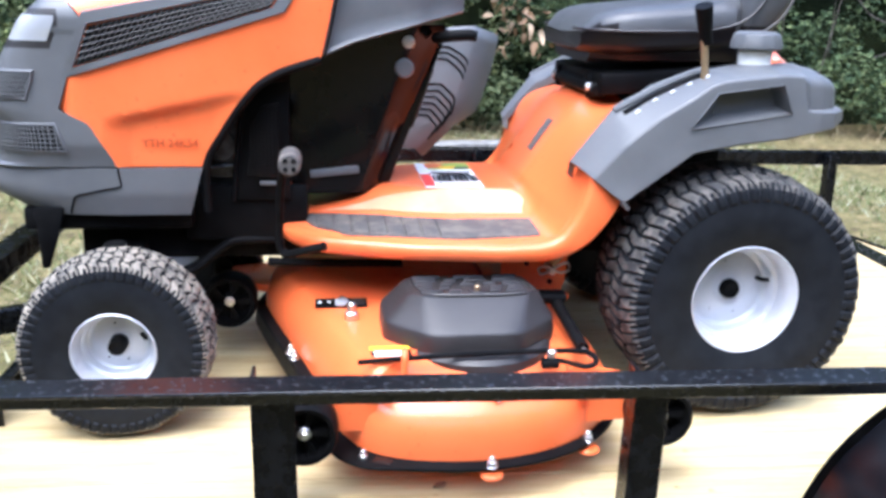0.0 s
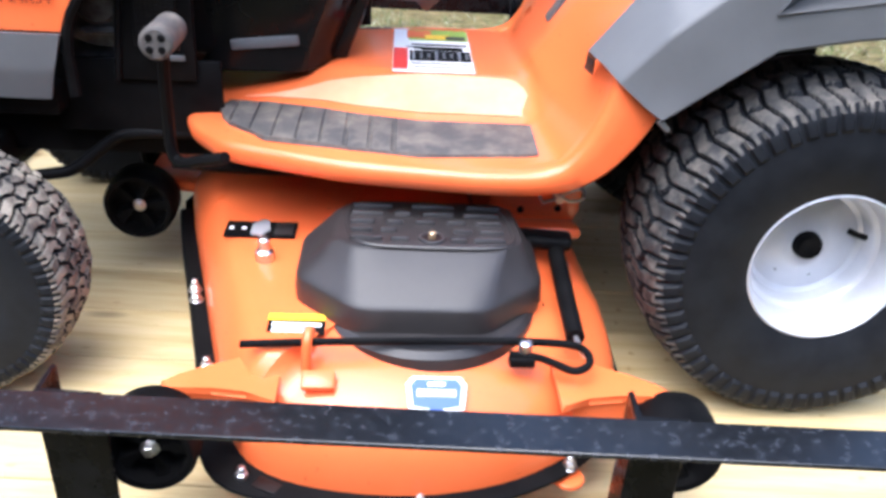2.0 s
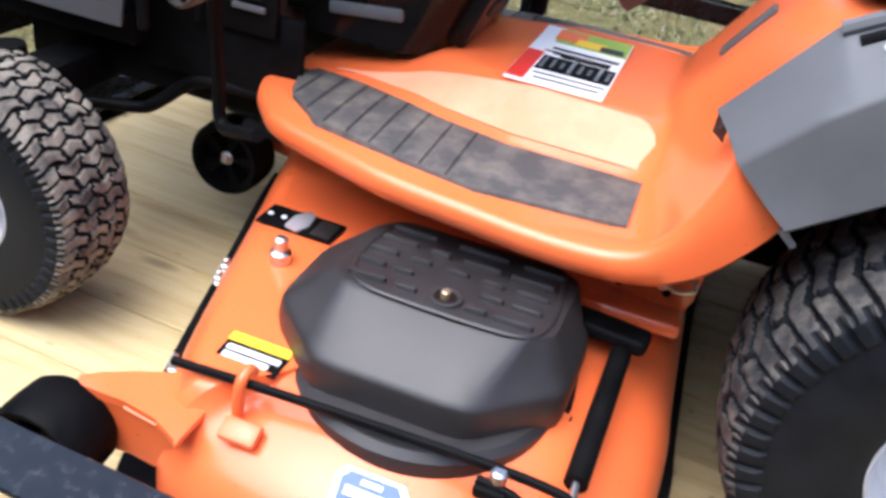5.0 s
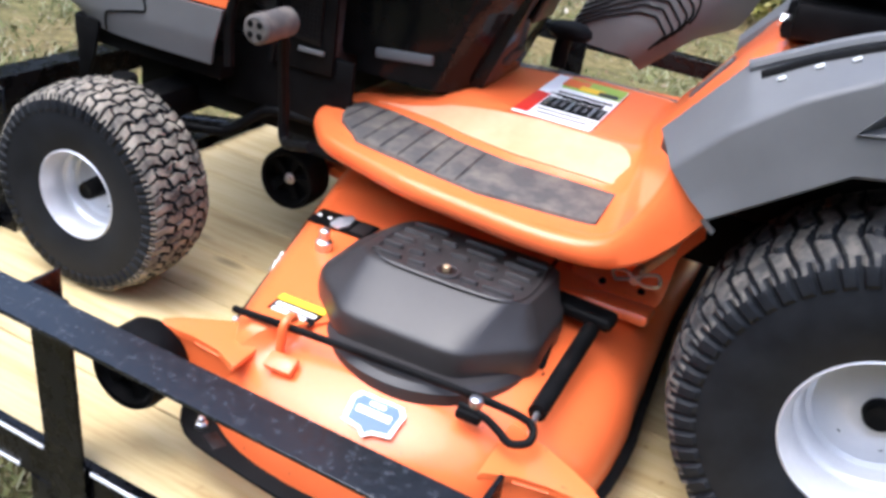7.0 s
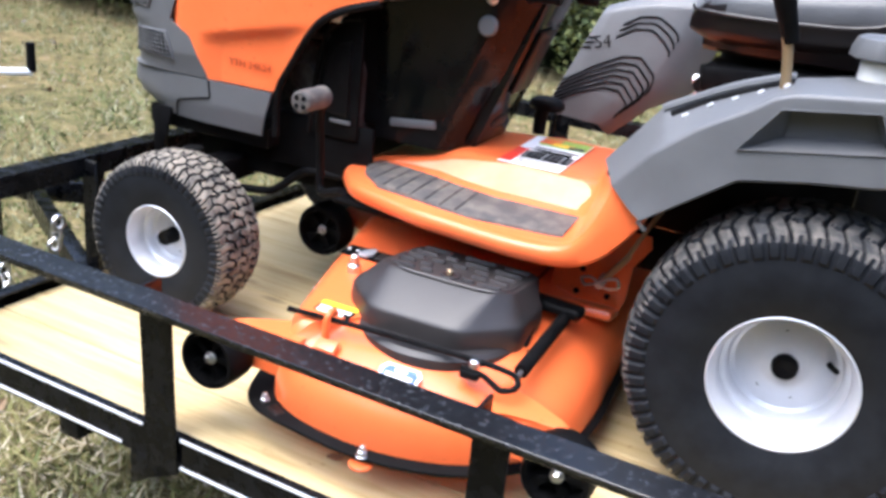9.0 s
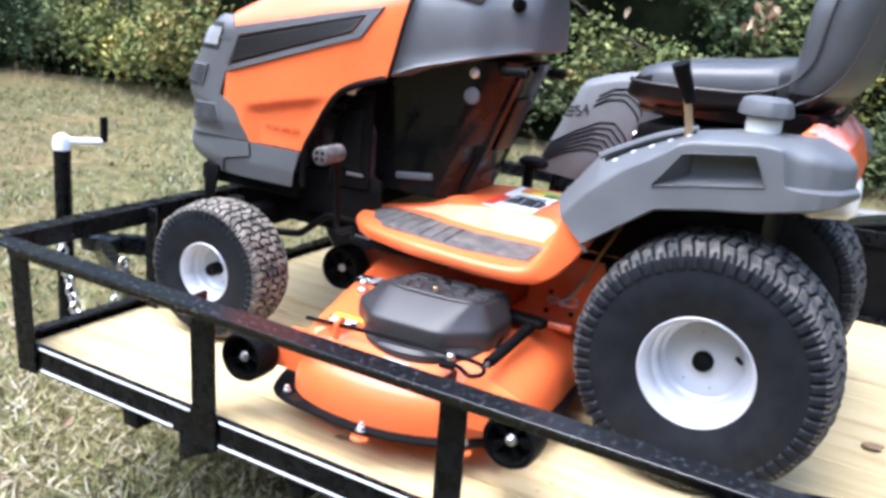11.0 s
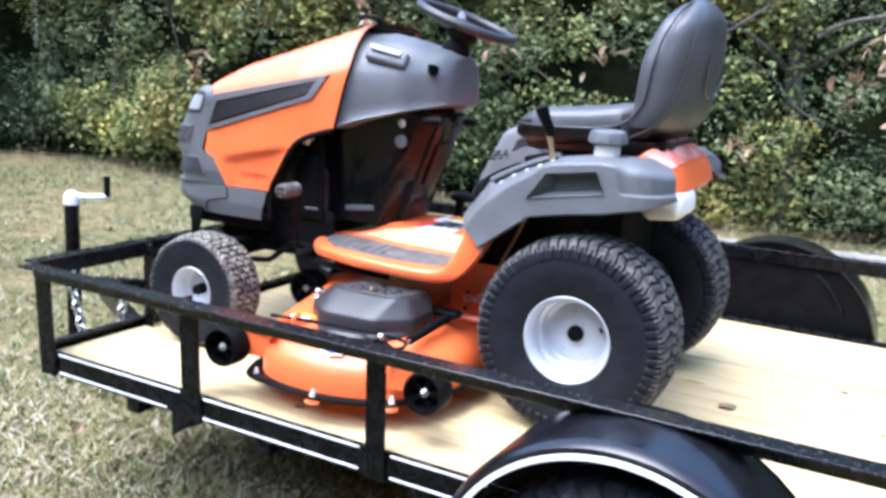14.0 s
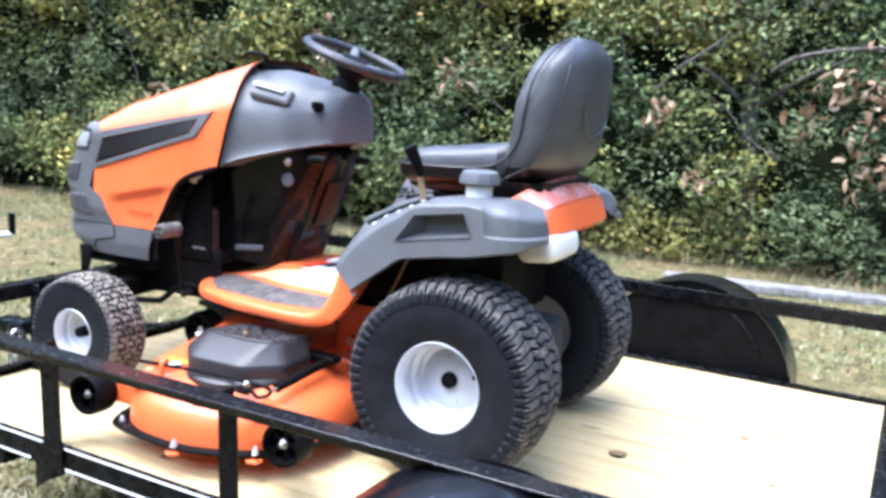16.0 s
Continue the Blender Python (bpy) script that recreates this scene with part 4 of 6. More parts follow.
part("dash_pad", box((-0.735, -0.199, 0.966), (0.135, 0.03, 0.056), 0.0145, (-32, 12, 12), 4), GREY, mower, "raised pad below the dash slot")
part("dash_slot", box((-0.735, -0.212, 0.985), (0.10, 0.02, 0.012), 0.004, (0, 12, 12)), STRIPE, mower, "pale indicator slot on the dash")
part("key_switch", cyl((-0.60, -0.150, 0.935), 0.016, 0.02, "y", 20), BLACK, mower, "black ignition key switch")
part("key", box((-0.597, -0.17, 0.94), (0.012, 0.03, 0.022), 0.003), BLACK, mower)
part("throttle_lever", tube([(-0.80, -0.15, 1.04), (-0.79, -0.16, 1.075), (-0.83, -0.17, 1.085), (-0.86, -0.17, 1.08)], 0.008, 8), BLACK, mower, "black throttle lever")
part("cowl", box((-0.905, 0, 1.034), (0.11, 0.24, 0.022), 0.010, (0, -17, 0)), GREY, mower, "grey cowl strip over the hood hinge")
part("cowl_notch", box((-0.835, 0, 1.046), (0.035, 0.25, 0.018), 0.006, (0, -10, 0)), BLACK, mower)

# glossy column below the dash


def column_ring(z):
    t = (z - 0.43) / (0.79 - 0.43)
    x0, x1 = -0.945, lerp(-0.742, -0.60, t)
    hw = lerp(0.142, 0.172, t)
    return [(x0, -hw, z), (lerp(x0, x1, 0.72), -hw * 0.98, z), (lerp(x0, x1, 0.82), -hw * 0.9, z), (x1, -hw * 0.55, z), (x1, hw * 0.55, z), (lerp(x0, x1, 0.82), hw * 0.9, z), (lerp(x0, x1, 0.72), hw * 0.98, z), (x0, hw, z)]


col = loft([column_ring(z) for z in (0.425, 0.44, 0.50, 0.58, 0.66, 0.74, 0.80)])
bmesh.ops.bevel(col, geom=[e for e in col.edges], offset=0.004, segments=2, affect="EDGES")
part("column", col, GLOSS, mower, "glossy black steering column cover")
# grey bar: the sky's reflection in the gloss slot, done as colour
part("column_recess", box((-0.85, -0.147, 0.477), (0.11, 0.010, 0.018), 0.004, (0, -6, 0)), GREY, mower, "grey bar painted as sky sheen in a shallow pressed slot")
part("bolt", bolt((-0.690, -0.172, 0.765), 0.009), STEEL, mower)
part("plug", cyl((-0.697, -0.160, 0.708), 0.021, 0.012, "y", 24, 0.004), GREY, mower, "round grey plug")
part("brake_knob", tube([(-0.625, -0.13, 0.772), (-0.605, -0.175, 0.778), (-0.565, -0.185, 0.782), (-0.545, -0.185, 0.780)], 0.0125, 12), BLACK, mower)
for x, z in ((-0.806, 0.788), (-0.655, 0.818)):
    part("screw", cyl((x, -0.240 + (x + 0.804) * 0.45, z), 0.005, 0.006, "y", 10, 0.001), BLACK, mower)
# rear face strut of the column
part("column_back", prism([(-0.61, 0.79), (-0.592, 0.79), (-0.722, 0.44), (-0.75, 0.44)], -0.09, 0.09), GLOSS, mower)
# near-black plates give the shade of the column's hollows; nothing is cut
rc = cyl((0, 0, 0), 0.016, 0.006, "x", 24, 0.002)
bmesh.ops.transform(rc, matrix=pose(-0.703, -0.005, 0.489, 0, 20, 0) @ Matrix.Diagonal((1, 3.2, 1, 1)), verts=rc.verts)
part("column_hollow", rc, SHELL, mower, "dark oval plate as the shade of a hollow at the foot of the column")
part("column_hollow", prism([(-0.625, 0.70), (-0.615, 0.70), (-0.665, 0.56), (-0.675, 0.56)], -0.05, 0.05, "y", 0.004), SHELL, mower, "dark plate as the shade of a hollow in the back of the column")
part("release_knob", cyl((-0.560, 0.05, 0.770), 0.012, 0.05, "x", 18, 0.005), BLACK, mower, "small black release knob")

# engine bay behind the hood
part("engine_cover", box((-1.12, 0.03, 0.60), (0.40, 0.36, 0.30), 0.02), BLACK, mower)
part("engine_panel", prism([(-1.06, 0.43), (-0.945, 0.43), (-0.945, 0.690), (-1.0, 0.675), (-1.04, 0.62)], -0.222, -0.21), BLACK, mower, "black engine side panel")
part("panel_edge", tube([(-0.952, -0.222, 0.690), (-1.0, -0.222, 0.677), (-1.042, -0.222, 0.622), (-1.066, -0.222, 0.43)], 0.006, 8), BLACK, mower)
scr = part("engine_screen", prism([(-1.035, 0.485), (-0.968, 0.478), (-0.968, 0.64), (-1.0, 0.632), (-1.026, 0.59)], -0.226, -0.222, "y", 0.001), SHELL, mower, "dark mesh engine screen")
bm = bmesh.new()
for k in range(9):
    x = -1.030 + 0.0075 * k
    tube([(x, -0.228, 0.487), (x, -0.228, min(0.636, 0.60 + 1.2 * (x + 1.03)))], 0.0012, 5, curve=False, bm=bm)
for k in range(18):
    z = 0.490 + 0.008 * k
    tube([(-1.032 + max(0, z - 0.59) * 0.7, -0.228, z), (-0.969, -0.228, z)], 0.0012, 5, curve=False, bm=bm)
part("screen_wire", bm, BLACK, scr)
part("screen_ledge", box((-0.985, -0.226, 0.468), (0.05, 0.008, 0.008), 0.002), GREY, mower)
part("oil_filler", cyl((-1.01, -0.215, 0.700), 0.019, 0.05, "z", 20), TANK, mower, "pale oil filler cap")
part("blower_housing", lathe([(0.001, -0.215), (0.03, -0.214), (0.036, -0.206), (0.07, -0.200), (0.075, -0.18)], 32, "y", (-1.09, 0, 0.545)), DIRT, mower, "round engine blower housing")
for x, z in ((-1.075, 0.635), (-1.085, 0.50)):
    part("engine_stay", tube([(x - 0.03, -0.21, z), (x + 0.05, -0.212, z + 0.004)], 0.006, 8, curve=False), DIRT, mower)
part("arch_trim", tube([(hood_rear(z) + 0.006, -hood_half(hood_rear(z), z) + 0.002, z) for z in (0.42, 0.515, 0.58, 0.64, 0.68, 0.705, 0.722, 0.732)], 0.009, 8, n=3), BLACK, mower)
part("side_shield", box((-1.04, -0.205, 0.40), (0.26, 0.012, 0.12), 0.004), BLACK, mower)
part("engine_block", box((-1.10, 0, 0.50), (0.26, 0.36, 0.2), 0.03), DIRT, mower)
part("muffler", cyl((-1.34, 0.0, 0.36), 0.05, 0.30, "y", 24, 0.01), DIRT, mower)

# chassis and steering
for s in (-1, 1):
    part("frame_rail", box((-0.72, s * 0.17, 0.335), (1.35, 0.012, 0.09), 0.003), BLACK, mower)
    part("spindle", cyl((-1.293, s * 0.33, 0.27), 0.022, 0.2, "z", 16), BLACK, mower)
part("front_axle", box((-1.293, 0, 0.30), (0.07, 0.66, 0.06), 0.01), BLACK, mower, "black front axle beam")
part("tie_rod", tube([(-1.27, -0.24, 0.262), (-1.19, -0.212, 0.264), (-1.165, -0.206, 0.268), (-1.14, -0.206, 0.285), (-1.095, -0.208, 0.322), (-1.073, -0.208, 0.334), (-1.04, -0.206, 0.338), (-0.96, -0.20, 0.338)], 0.010, 10), BLACK, mower)
part("lift_link", tube([(-1.0, -0.20, 0.285), (-0.9, -0.20, 0.28), (-0.7, -0.2, 0.275)], 0.010, 8), BLACK, mower)
part("rear_axle", cyl((0, 0, 0.272), 0.035, 0.62, "y", 20), BLACK, mower)
part("transaxle", box((0.0, 0, 0.28), (0.26, 0.30, 0.16), 0.03), DIRT, mower)
part("rear_frame", prism([(-0.39, 0.385), (-0.385, 0.46), (-0.335, 0.55), (-0.28, 0.61), (0.04, 0.63), (0.04, 0.38)], -0.185, 0.185, "y", 0.008), BLACK, mower, "black rear frame under the seat")

# pedal
pedal = part("pedal_arm", tube([(-0.876, -0.385, 0.372), (-0.915, -0.36, 0.356), (-0.950, -0.335, 0.341), (-0.966, -0.325, 0.352), (-0.968, -0.325, 0.40), (-0.962, -0.345, 0.49), (-0.950, -0.365, 0.548)], 0.009, 8), BLACK, mower, "black brake pedal arm")
part("pedal_pad", cyl((-0.940, -0.412, 0.551), 0.022, 0.085, "y", 24, 0.004), PAD, pedal, "grey ribbed pedal pad")
for a in (45, 135, 225, 315):
    part("pad_hole", cyl((-0.940 + 0.011 * math.cos(radians(a)), -0.4550, 0.551 + 0.011 * math.sin(radians(a))), 0.005, 0.002, "y", 10, 0.0005), BLACK, pedal)


# footrests and riser: one pressed sheet with a rolled rim
EDGE_S = [0, 0.06, 0.14, 0.25, 0.42, 0.58, 0.66, 0.71, 0.75, 0.79, 0.83, 0.87, 0.91, 0.95, 1.0]
EDGE_X = [-0.972, -0.970, -0.948, -0.89, -0.70, -0.50, -0.412, -0.378, -0.355, -0.340, -0.338, -0.33, -0.30, -0.25, -0.16]
EDGE_Y = [0.12, 0.19, 0.255, 0.325, 0.392, 0.420, 0.420, 0.421, 0.422, 0.421, 0.415, 0.385, 0.34, 0.28, 0.245]
EDGE_Z = [0.375, 0.375, 0.375, 0.375, 0.375, 0.375, 0.380, 0.408, 0.455, 0.500, 0.535, 0.570, 0.605, 0.632, 0.65]
LOW_Z = [0.343, 0.343, 0.343, 0.343, 0.343, 0.343, 0.346, 0.364, 0.395, 0.435, 0.475, 0.53, 0.58, 0.62, 0.65]
LOW_X = [-0.972, -0.970, -0.948, -0.89, -0.70, -0.50, -0.405, -0.355, -0.32, -0.292, -0.265, -0.255, -0.24, -0.2, -0.13]
MID_X = [-0.955, -0.955, -0.94, -0.89, -0.70, -0.53, -0.455, -0.424, -0.405, -0.386, -0.360, -0.332, -0.302, -0.272, -0.19]
MID_Z = [0.439, 0.439, 0.439, 0.439, 0.439, 0.439, 0.442, 0.455, 0.475, 0.503, 0.542, 0.582, 0.620, 0.647, 0.655]


def pad_inner(x):
    return curve1(x, [-0.935, -0.915, -0.84, -0.70, -0.60, -0.418], [0.18, 0.158, 0.172, 0.226, 0.249, 0.252])


def plate_z(x, y):
    """Height of the footplate at x and distance y from the middle."""
    t = min(1.0, max(0.0, (pad_inner(x) + 0.004 - y) / 0.105))
    front = min(1.0, max(0.0, (x + 0.95) / 0.2))
    return 0.3765 + (0.010 * min(1.0, max(0.0, (0.40 - y) / 0.14)) + 0.052 * t) * front


def smooth_curve(s, ys, w=0.03):
    return sum(curve1(min(1, max(0, s + w * k / 3)), EDGE_S, ys) for k in range(-3, 4)) / 7


def pressed_sheet(side):
    rows = []
    n = 110
    for i in range(n + 1):
        s = i / n
        e = Vector((smooth_curve(s, EDGE_X), -smooth_curve(s, EDGE_Y), smooth_curve(s, EDGE_Z)))
        f = Vector((smooth_curve(min(1, s + 0.01), EDGE_X), -smooth_curve(min(1, s + 0.01), EDGE_Y), 0)) - Vector((smooth_curve(max(0, s - 0.01), EDGE_X), -smooth_curve(max(0, s - 0.01), EDGE_Y), 0))
        out = Vector((f.y, -f.x, 0)).normalized() if s < 0.6 else Vector((0, -1, 0))
        if out.y > 0:
            out = -out
        low = Vector((smooth_curve(s, LOW_X), e.y, smooth_curve(s, LOW_Z)))
        mid = Vector((smooth_curve(s, MID_X), 0, smooth_curve(s, MID_Z)))
        up = Vector((0, 0, 1))
        drop = low - e
        row = [low - out * 0.03 - up * 0.001, low - out * 0.004 - up * 0.003, low + out * 0.003 + up * 0.004, e + drop * 0.5 + out * 0.006, e + drop * 0.2 + out * 0.004, e + drop * 0.06 - out * 0.001, e - out * 0.008 + up * 0.001, e - out * 0.022 + up * 0.0015]
        start = row[-1]
        flat = min(1.0, max(0.0, (s - 0.63) / 0.10))
        for t in [k / 30 for k in range(1, 31)]:
            y = lerp(start.y, -0.115, t)
            k = t * lerp(0.4, 1.0, flat)
            zr = lerp(start.z, mid.z, t) - 0.010 * math.sin(math.pi * t)
            x = lerp(start.x, mid.x, k)
            zf = plate_z(x, -y)
            near = min(x + 0.88, -0.412 - x, pad_inner(x) - 0.006 + y, -y - 0.148)
            press = 0.003 * min(1.0, max(0.0, near / 0.010))
            row.append(Vector((x, y, lerp(zf, zr, flat) + press * (1 - flat))))
        last = row[-1]
        for t in (0.5, 1.0):
            row.append(Vector((lerp(last.x, mid.x, t * flat), -0.115 * (1 - t), last.z)))
        rows.append([(p.x, p.y * -side, p.z) for p in row])
    return loft(rows, closed=False, caps=False)


bm = pressed_sheet(-1)
join(bm, pressed_sheet(1))
bmesh.ops.remove_doubles(bm, verts=bm.verts, dist=0.0008)
part("footplate", thicken(bm, 0.003), ORANGE, mower, "orange pressed-steel footplate rising to the seat")


# tread pads on the footrests
def tread_pad(side):
    n = 260
    rings = []
    for k in range(n + 1):
        t = k / n
        x = lerp(-0.916, -0.424, t)
        yo = curve1(x, [-0.916, -0.905, -0.89, -0.83, -0.70, -0.60, -0.418], [0.205, 0.245, 0.272, 0.326, 0.360, 0.376, 0.361])
        yi = curve1(x, [-0.916, -0.905, -0.84, -0.70, -0.60, -0.418], [0.185, 0.160, 0.172, 0.226, 0.249, 0.252])
        groove = 0.0035 if ((x + 1) % 0.036 < 0.0042 and x < -0.62) else 0.0
        row = [(yo, -0.004)] + [(lerp(yo, yi, f), 0.005 - (groove if 0.03 < f < 0.97 else 0.002)) for f in (0.02, 0.06, 0.3, 0.6, 0.94, 0.98)] + [(yi, -0.004)]
        rings.append([(x, side * y, plate_z(x, y) + d + 0.002) for y, d in row])
    return loft(rings)


for s in (-1, 1):
    part("tread_pad", tread_pad(s), PAD, mower, "dusty dark rubber tread pad")

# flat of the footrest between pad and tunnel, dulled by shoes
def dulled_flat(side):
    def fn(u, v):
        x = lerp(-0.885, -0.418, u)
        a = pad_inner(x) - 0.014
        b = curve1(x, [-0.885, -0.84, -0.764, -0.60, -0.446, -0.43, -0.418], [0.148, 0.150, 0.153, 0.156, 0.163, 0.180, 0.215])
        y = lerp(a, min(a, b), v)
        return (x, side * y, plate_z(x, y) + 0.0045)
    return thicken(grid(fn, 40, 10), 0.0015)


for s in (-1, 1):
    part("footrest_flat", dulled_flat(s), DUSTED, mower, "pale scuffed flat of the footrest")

# warning label on the tunnel
lab = new("warning_label")
lab.parent = mower
lab.matrix_basis = pose(-0.576, -0.022, 0.4425, 1, 0, 0) @ Matrix.Diagonal((1.1, 0.93, 1, 1))
tagged(lab, "white, green and red safety label")
part("sheet", box((0, 0, 0), (0.124, 0.28, 0.0012), 0), WHITE, lab)
part("green_band", box((0.012, 0.098, 0.0012), (0.098, 0.075, 0.0012), 0), GREEN, lab)
part("orange_patch", box((-0.02, 0.10, 0.0020), (0.04, 0.05, 0.0012), 0), ORANGE, lab)
part("red_band", box((-0.050, -0.065, 0.0014), (0.022, 0.13, 0.0012), 0), RED, lab)
part("dark_band", box((0.012, -0.045, 0.0013), (0.096, 0.062, 0.0012), 0), BLACK, lab)
for k in range(8):
    part("text_bar", box((-0.030 + 0.012 * k, -0.045, 0.0021), (0.0045, 0.05 - 0.012 * (k % 3), 0.0012), 0), GREY if k % 3 else STEEL, lab)
part("text_bar", box((0.012, 0.028, 0.0014), (0.09, 0.008, 0.0012), 0), BLACK, lab)
part("yellow_patch", box((0.010, 0.080, 0.0022), (0.04, 0.03, 0.0012), 0), YELLOW, lab)
part("picture_shape", box((0.040, 0.074, 0.0026), (0.032, 0.022, 0.0012), 0), COVER, lab)
for k in range(3):
    part("text_bar", box((0.004 + 0.006 * k, 0.010 - 0.008 * k, 0.0015), (0.09 - 0.012 * k, 0.003, 0.0012), 0), BLACK, lab)
for k in range(2):
    part("text_bar", box((0.012, -0.094 - 0.020 * k, 0.0015), (0.092 - 0.01 * (k % 2), 0.004, 0.0012), 0), GREY, lab)
part("latch_plate", box((-0.358, -0.05, 0.548), (0.088, 0.034, 0.006), 0.002, (0, -56, 0)), GREY, mower, "grey strip let into the riser")


# fenders
def fender_row(t):
    """One cross-section of the fender, from its lower edge up over the ridge to the inner edge."""
    def at(x0, x1, ys, zs):
        x = lerp(x0, x1, t)
        return Vector((x, curve1(x, *ys), curve1(x, *zs)))
    low = at(-0.279, 0.216, ([-0.279, 0.12, 0.155, 0.19, 0.216], [0.452, 0.452, 0.442, 0.412, 0.355]), ([-0.279, -0.19, -0.141, -0.04, 0.05, 0.12, 0.16, 0.216], [0.471, 0.536, 0.572, 0.590, 0.601, 0.616, 0.623, 0.645]))
    crease = at(-0.338, 0.203, ([-0.338, -0.281, -0.10, 0.075, 0.10, 0.13, 0.16, 0.185, 0.203], [0.430, 0.441, 0.447, 0.447, 0.434, 0.428, 0.412, 0.378, 0.325]), ([-0.338, -0.281, -0.217, -0.152, -0.115, -0.09, 0.034, 0.072, 0.10, 0.16, 0.203], [0.517, 0.586, 0.640, 0.680, 0.708, 0.717, 0.730, 0.727, 0.719, 0.715, 0.700]))
    slope = at(-0.355, 0.186, ([-0.355, -0.277, -0.128, 0.0, 0.08, 0.12, 0.186], [0.395, 0.400, 0.394, 0.405, 0.405, 0.388, 0.30]), ([-0.355, -0.277, -0.21, -0.128, -0.08, 0.03, 0.08, 0.13, 0.186], [0.532, 0.626, 0.670, 0.708, 0.728, 0.740, 0.738, 0.736, 0.716]))
    ridge = at(-0.371, 0.172, ([-0.371, -0.288, -0.179, -0.115, 0.0, 0.10, 0.172], [0.360, 0.362, 0.360, 0.355, 0.330, 0.31, 0.27]), ([-0.371, -0.288, -0.179, -0.115, 0.0, 0.09, 0.13, 0.172], [0.541, 0.650, 0.704, 0.726, 0.744, 0.743, 0.742, 0.722]))
    inner = at(-0.368, 0.162, ([-0.368, -0.285, -0.18, -0.10, 0.162], [0.345, 0.322, 0.275, 0.25, 0.235]), ([-0.368, -0.285, -0.18, -0.10, 0.0, 0.162], [0.530, 0.630, 0.690, 0.712, 0.730, 0.715]))
    # behind the arch the upper part steps in and leaves a ledge
    k = min(1.0, max(0.0, (low.x - 0.100) / 0.012))
    band = low.lerp(crease, 0.40).lerp(Vector((low.x, low.y - 0.001, 0.655)), k)
    shelf = low.lerp(crease, 0.46).lerp(Vector((lerp(low.x, crease.x, 0.8), lerp(low.y, crease.y, 0.8), 0.660)), k)
    n = Vector((0, 1, 0))
    row = [low - n * 0.014 - Vector((0, 0, 0.002)), low - n * 0.002, low + n * 0.001 + Vector((0, 0, 0.004)), band, shelf]
    soft = lerp(0.16, 0.45, k)
    a, b = crease.lerp(shelf, soft * 0.7), crease.lerp(slope, soft)
    for j in range(7):
        f = j / 6
        row.append(a.lerp(crease, f).lerp(crease.lerp(b, f), f))
    row += [slope.lerp(ridge, 0.02), slope.lerp(ridge, 0.35), slope.lerp(ridge, 0.75), ridge, ridge.lerp(inner, 0.12), ridge.lerp(inner, 0.6), inner, inner - Vector((0, 0.004, 0.02))]
    return row


def fender_half(side):
    rows = [[(p.x, side * p.y, p.z) for p in fender_row(i / 90)] for i in range(91)]
    rows.insert(0, [(x + 0.014, y - side * 0.006, z - 0.012) for x, y, z in rows[0]])
    bm = loft(rows, closed=False, caps=False)
    c = Vector((0.195, side * 0.275, 0.665))
    loft([[Vector(p).lerp(c, f) for p in rows[-1]] for f in (0.0, 0.3, 0.6, 0.92)], closed=False, caps=False, bm=bm)
    bmesh.ops.remove_doubles(bm, verts=bm.verts, dist=0.0003)
    return bm


def carved(ob, cutters):
    """ob's mesh with other meshes cut out of it."""
    for bm in cutters:
        me = bpy.data.meshes.new("cut")
        bmesh.ops.recalc_face_normals(bm, faces=bm.faces)
        bm.to_mesh(me)
        bm.free()
        cut = new("cut", me)
        md = ob.modifiers.new("cut", "BOOLEAN")
        md.operation, md.object, md.solver = "DIFFERENCE", cut, "EXACT"
        bpy.context.view_layer.update()
        done = bpy.data.meshes.new_from_object(ob.evaluated_get(bpy.context.evaluated_depsgraph_get()))
        ob.modifiers.clear()
        ob.data = done
        bpy.data.objects.remove(cut)
    return ob


POCKET = [(-0.153, 0.621), (0.056, 0.653), (0.032, 0.709), (-0.102, 0.692)]
for s in (-1, 1):
    f = part("fender", thicken(fender_half(s), 0.005), GREY, None, "grey plastic rear fender")
    carved(f, [prism(POCKET, min(s * 0.40, s * 0.48), max(s * 0.40, s * 0.48), "y", 0)])
    f.data.polygons.foreach_set("use_smooth", [True] * len(f.data.polygons))
    f.data.set_sharp_from_angle(angle=radians(30))
    f.parent = mower
    yo = 0.4505
    deep = [(-0.092, 0.645), (0.042, 0.664), (0.026, 0.701), (-0.090, 0.687)]
    rings = [[(x, s * (yo + 0.0022), z) for x, z in POCKET], [(x, s * (yo - 0.004), z) for x, z in [(lerp(p[0], q[0], 0.06), lerp(p[1], q[1], 0.06)) for p, q in zip(POCKET, deep)]], [(x, s * (yo - 0.045), z) for x, z in deep]]
    liner = loft(rings, caps=False)
    vs = [v for v in liner.verts][-4:]
    liner.faces.new(vs)
    part("pocket_liner", thicken(liner, -0.002), GREY, f, "recessed pocket")
    slot = [fender_row(f)[13].lerp(fender_row(f)[14], 0.25) for f in np.linspace(0.17, 0.49, 9)]
    part("lever_slot", tube([(p.x, s * p.y, p.z - 0.001) for p in slot], 0.0065, 8), BLACK, f)
    rimp = [fender_row(f)[14].lerp(fender_row(f)[15], 0.35) + Vector((0, 0, 0.002)) for f in np.linspace(0.15, 0.50, 9)]
    part("slot_rim", tube([(p.x, s * p.y, p.z) for p in rimp], 0.0085, 8, n=4), GREY, f)
    if s < 0:
        # white-painted flecks in place of the glints along the slot
        for f2 in np.linspace(0.20, 0.46, 5):
            p = fender_row(f2)[12]
            part("rivet", box((p.x, -p.y, p.z + 0.003), (0.010, 0.005, 0.004), 0.001, (0, -32, 0)), STRIPE, f, "small white fleck painted as a glint")

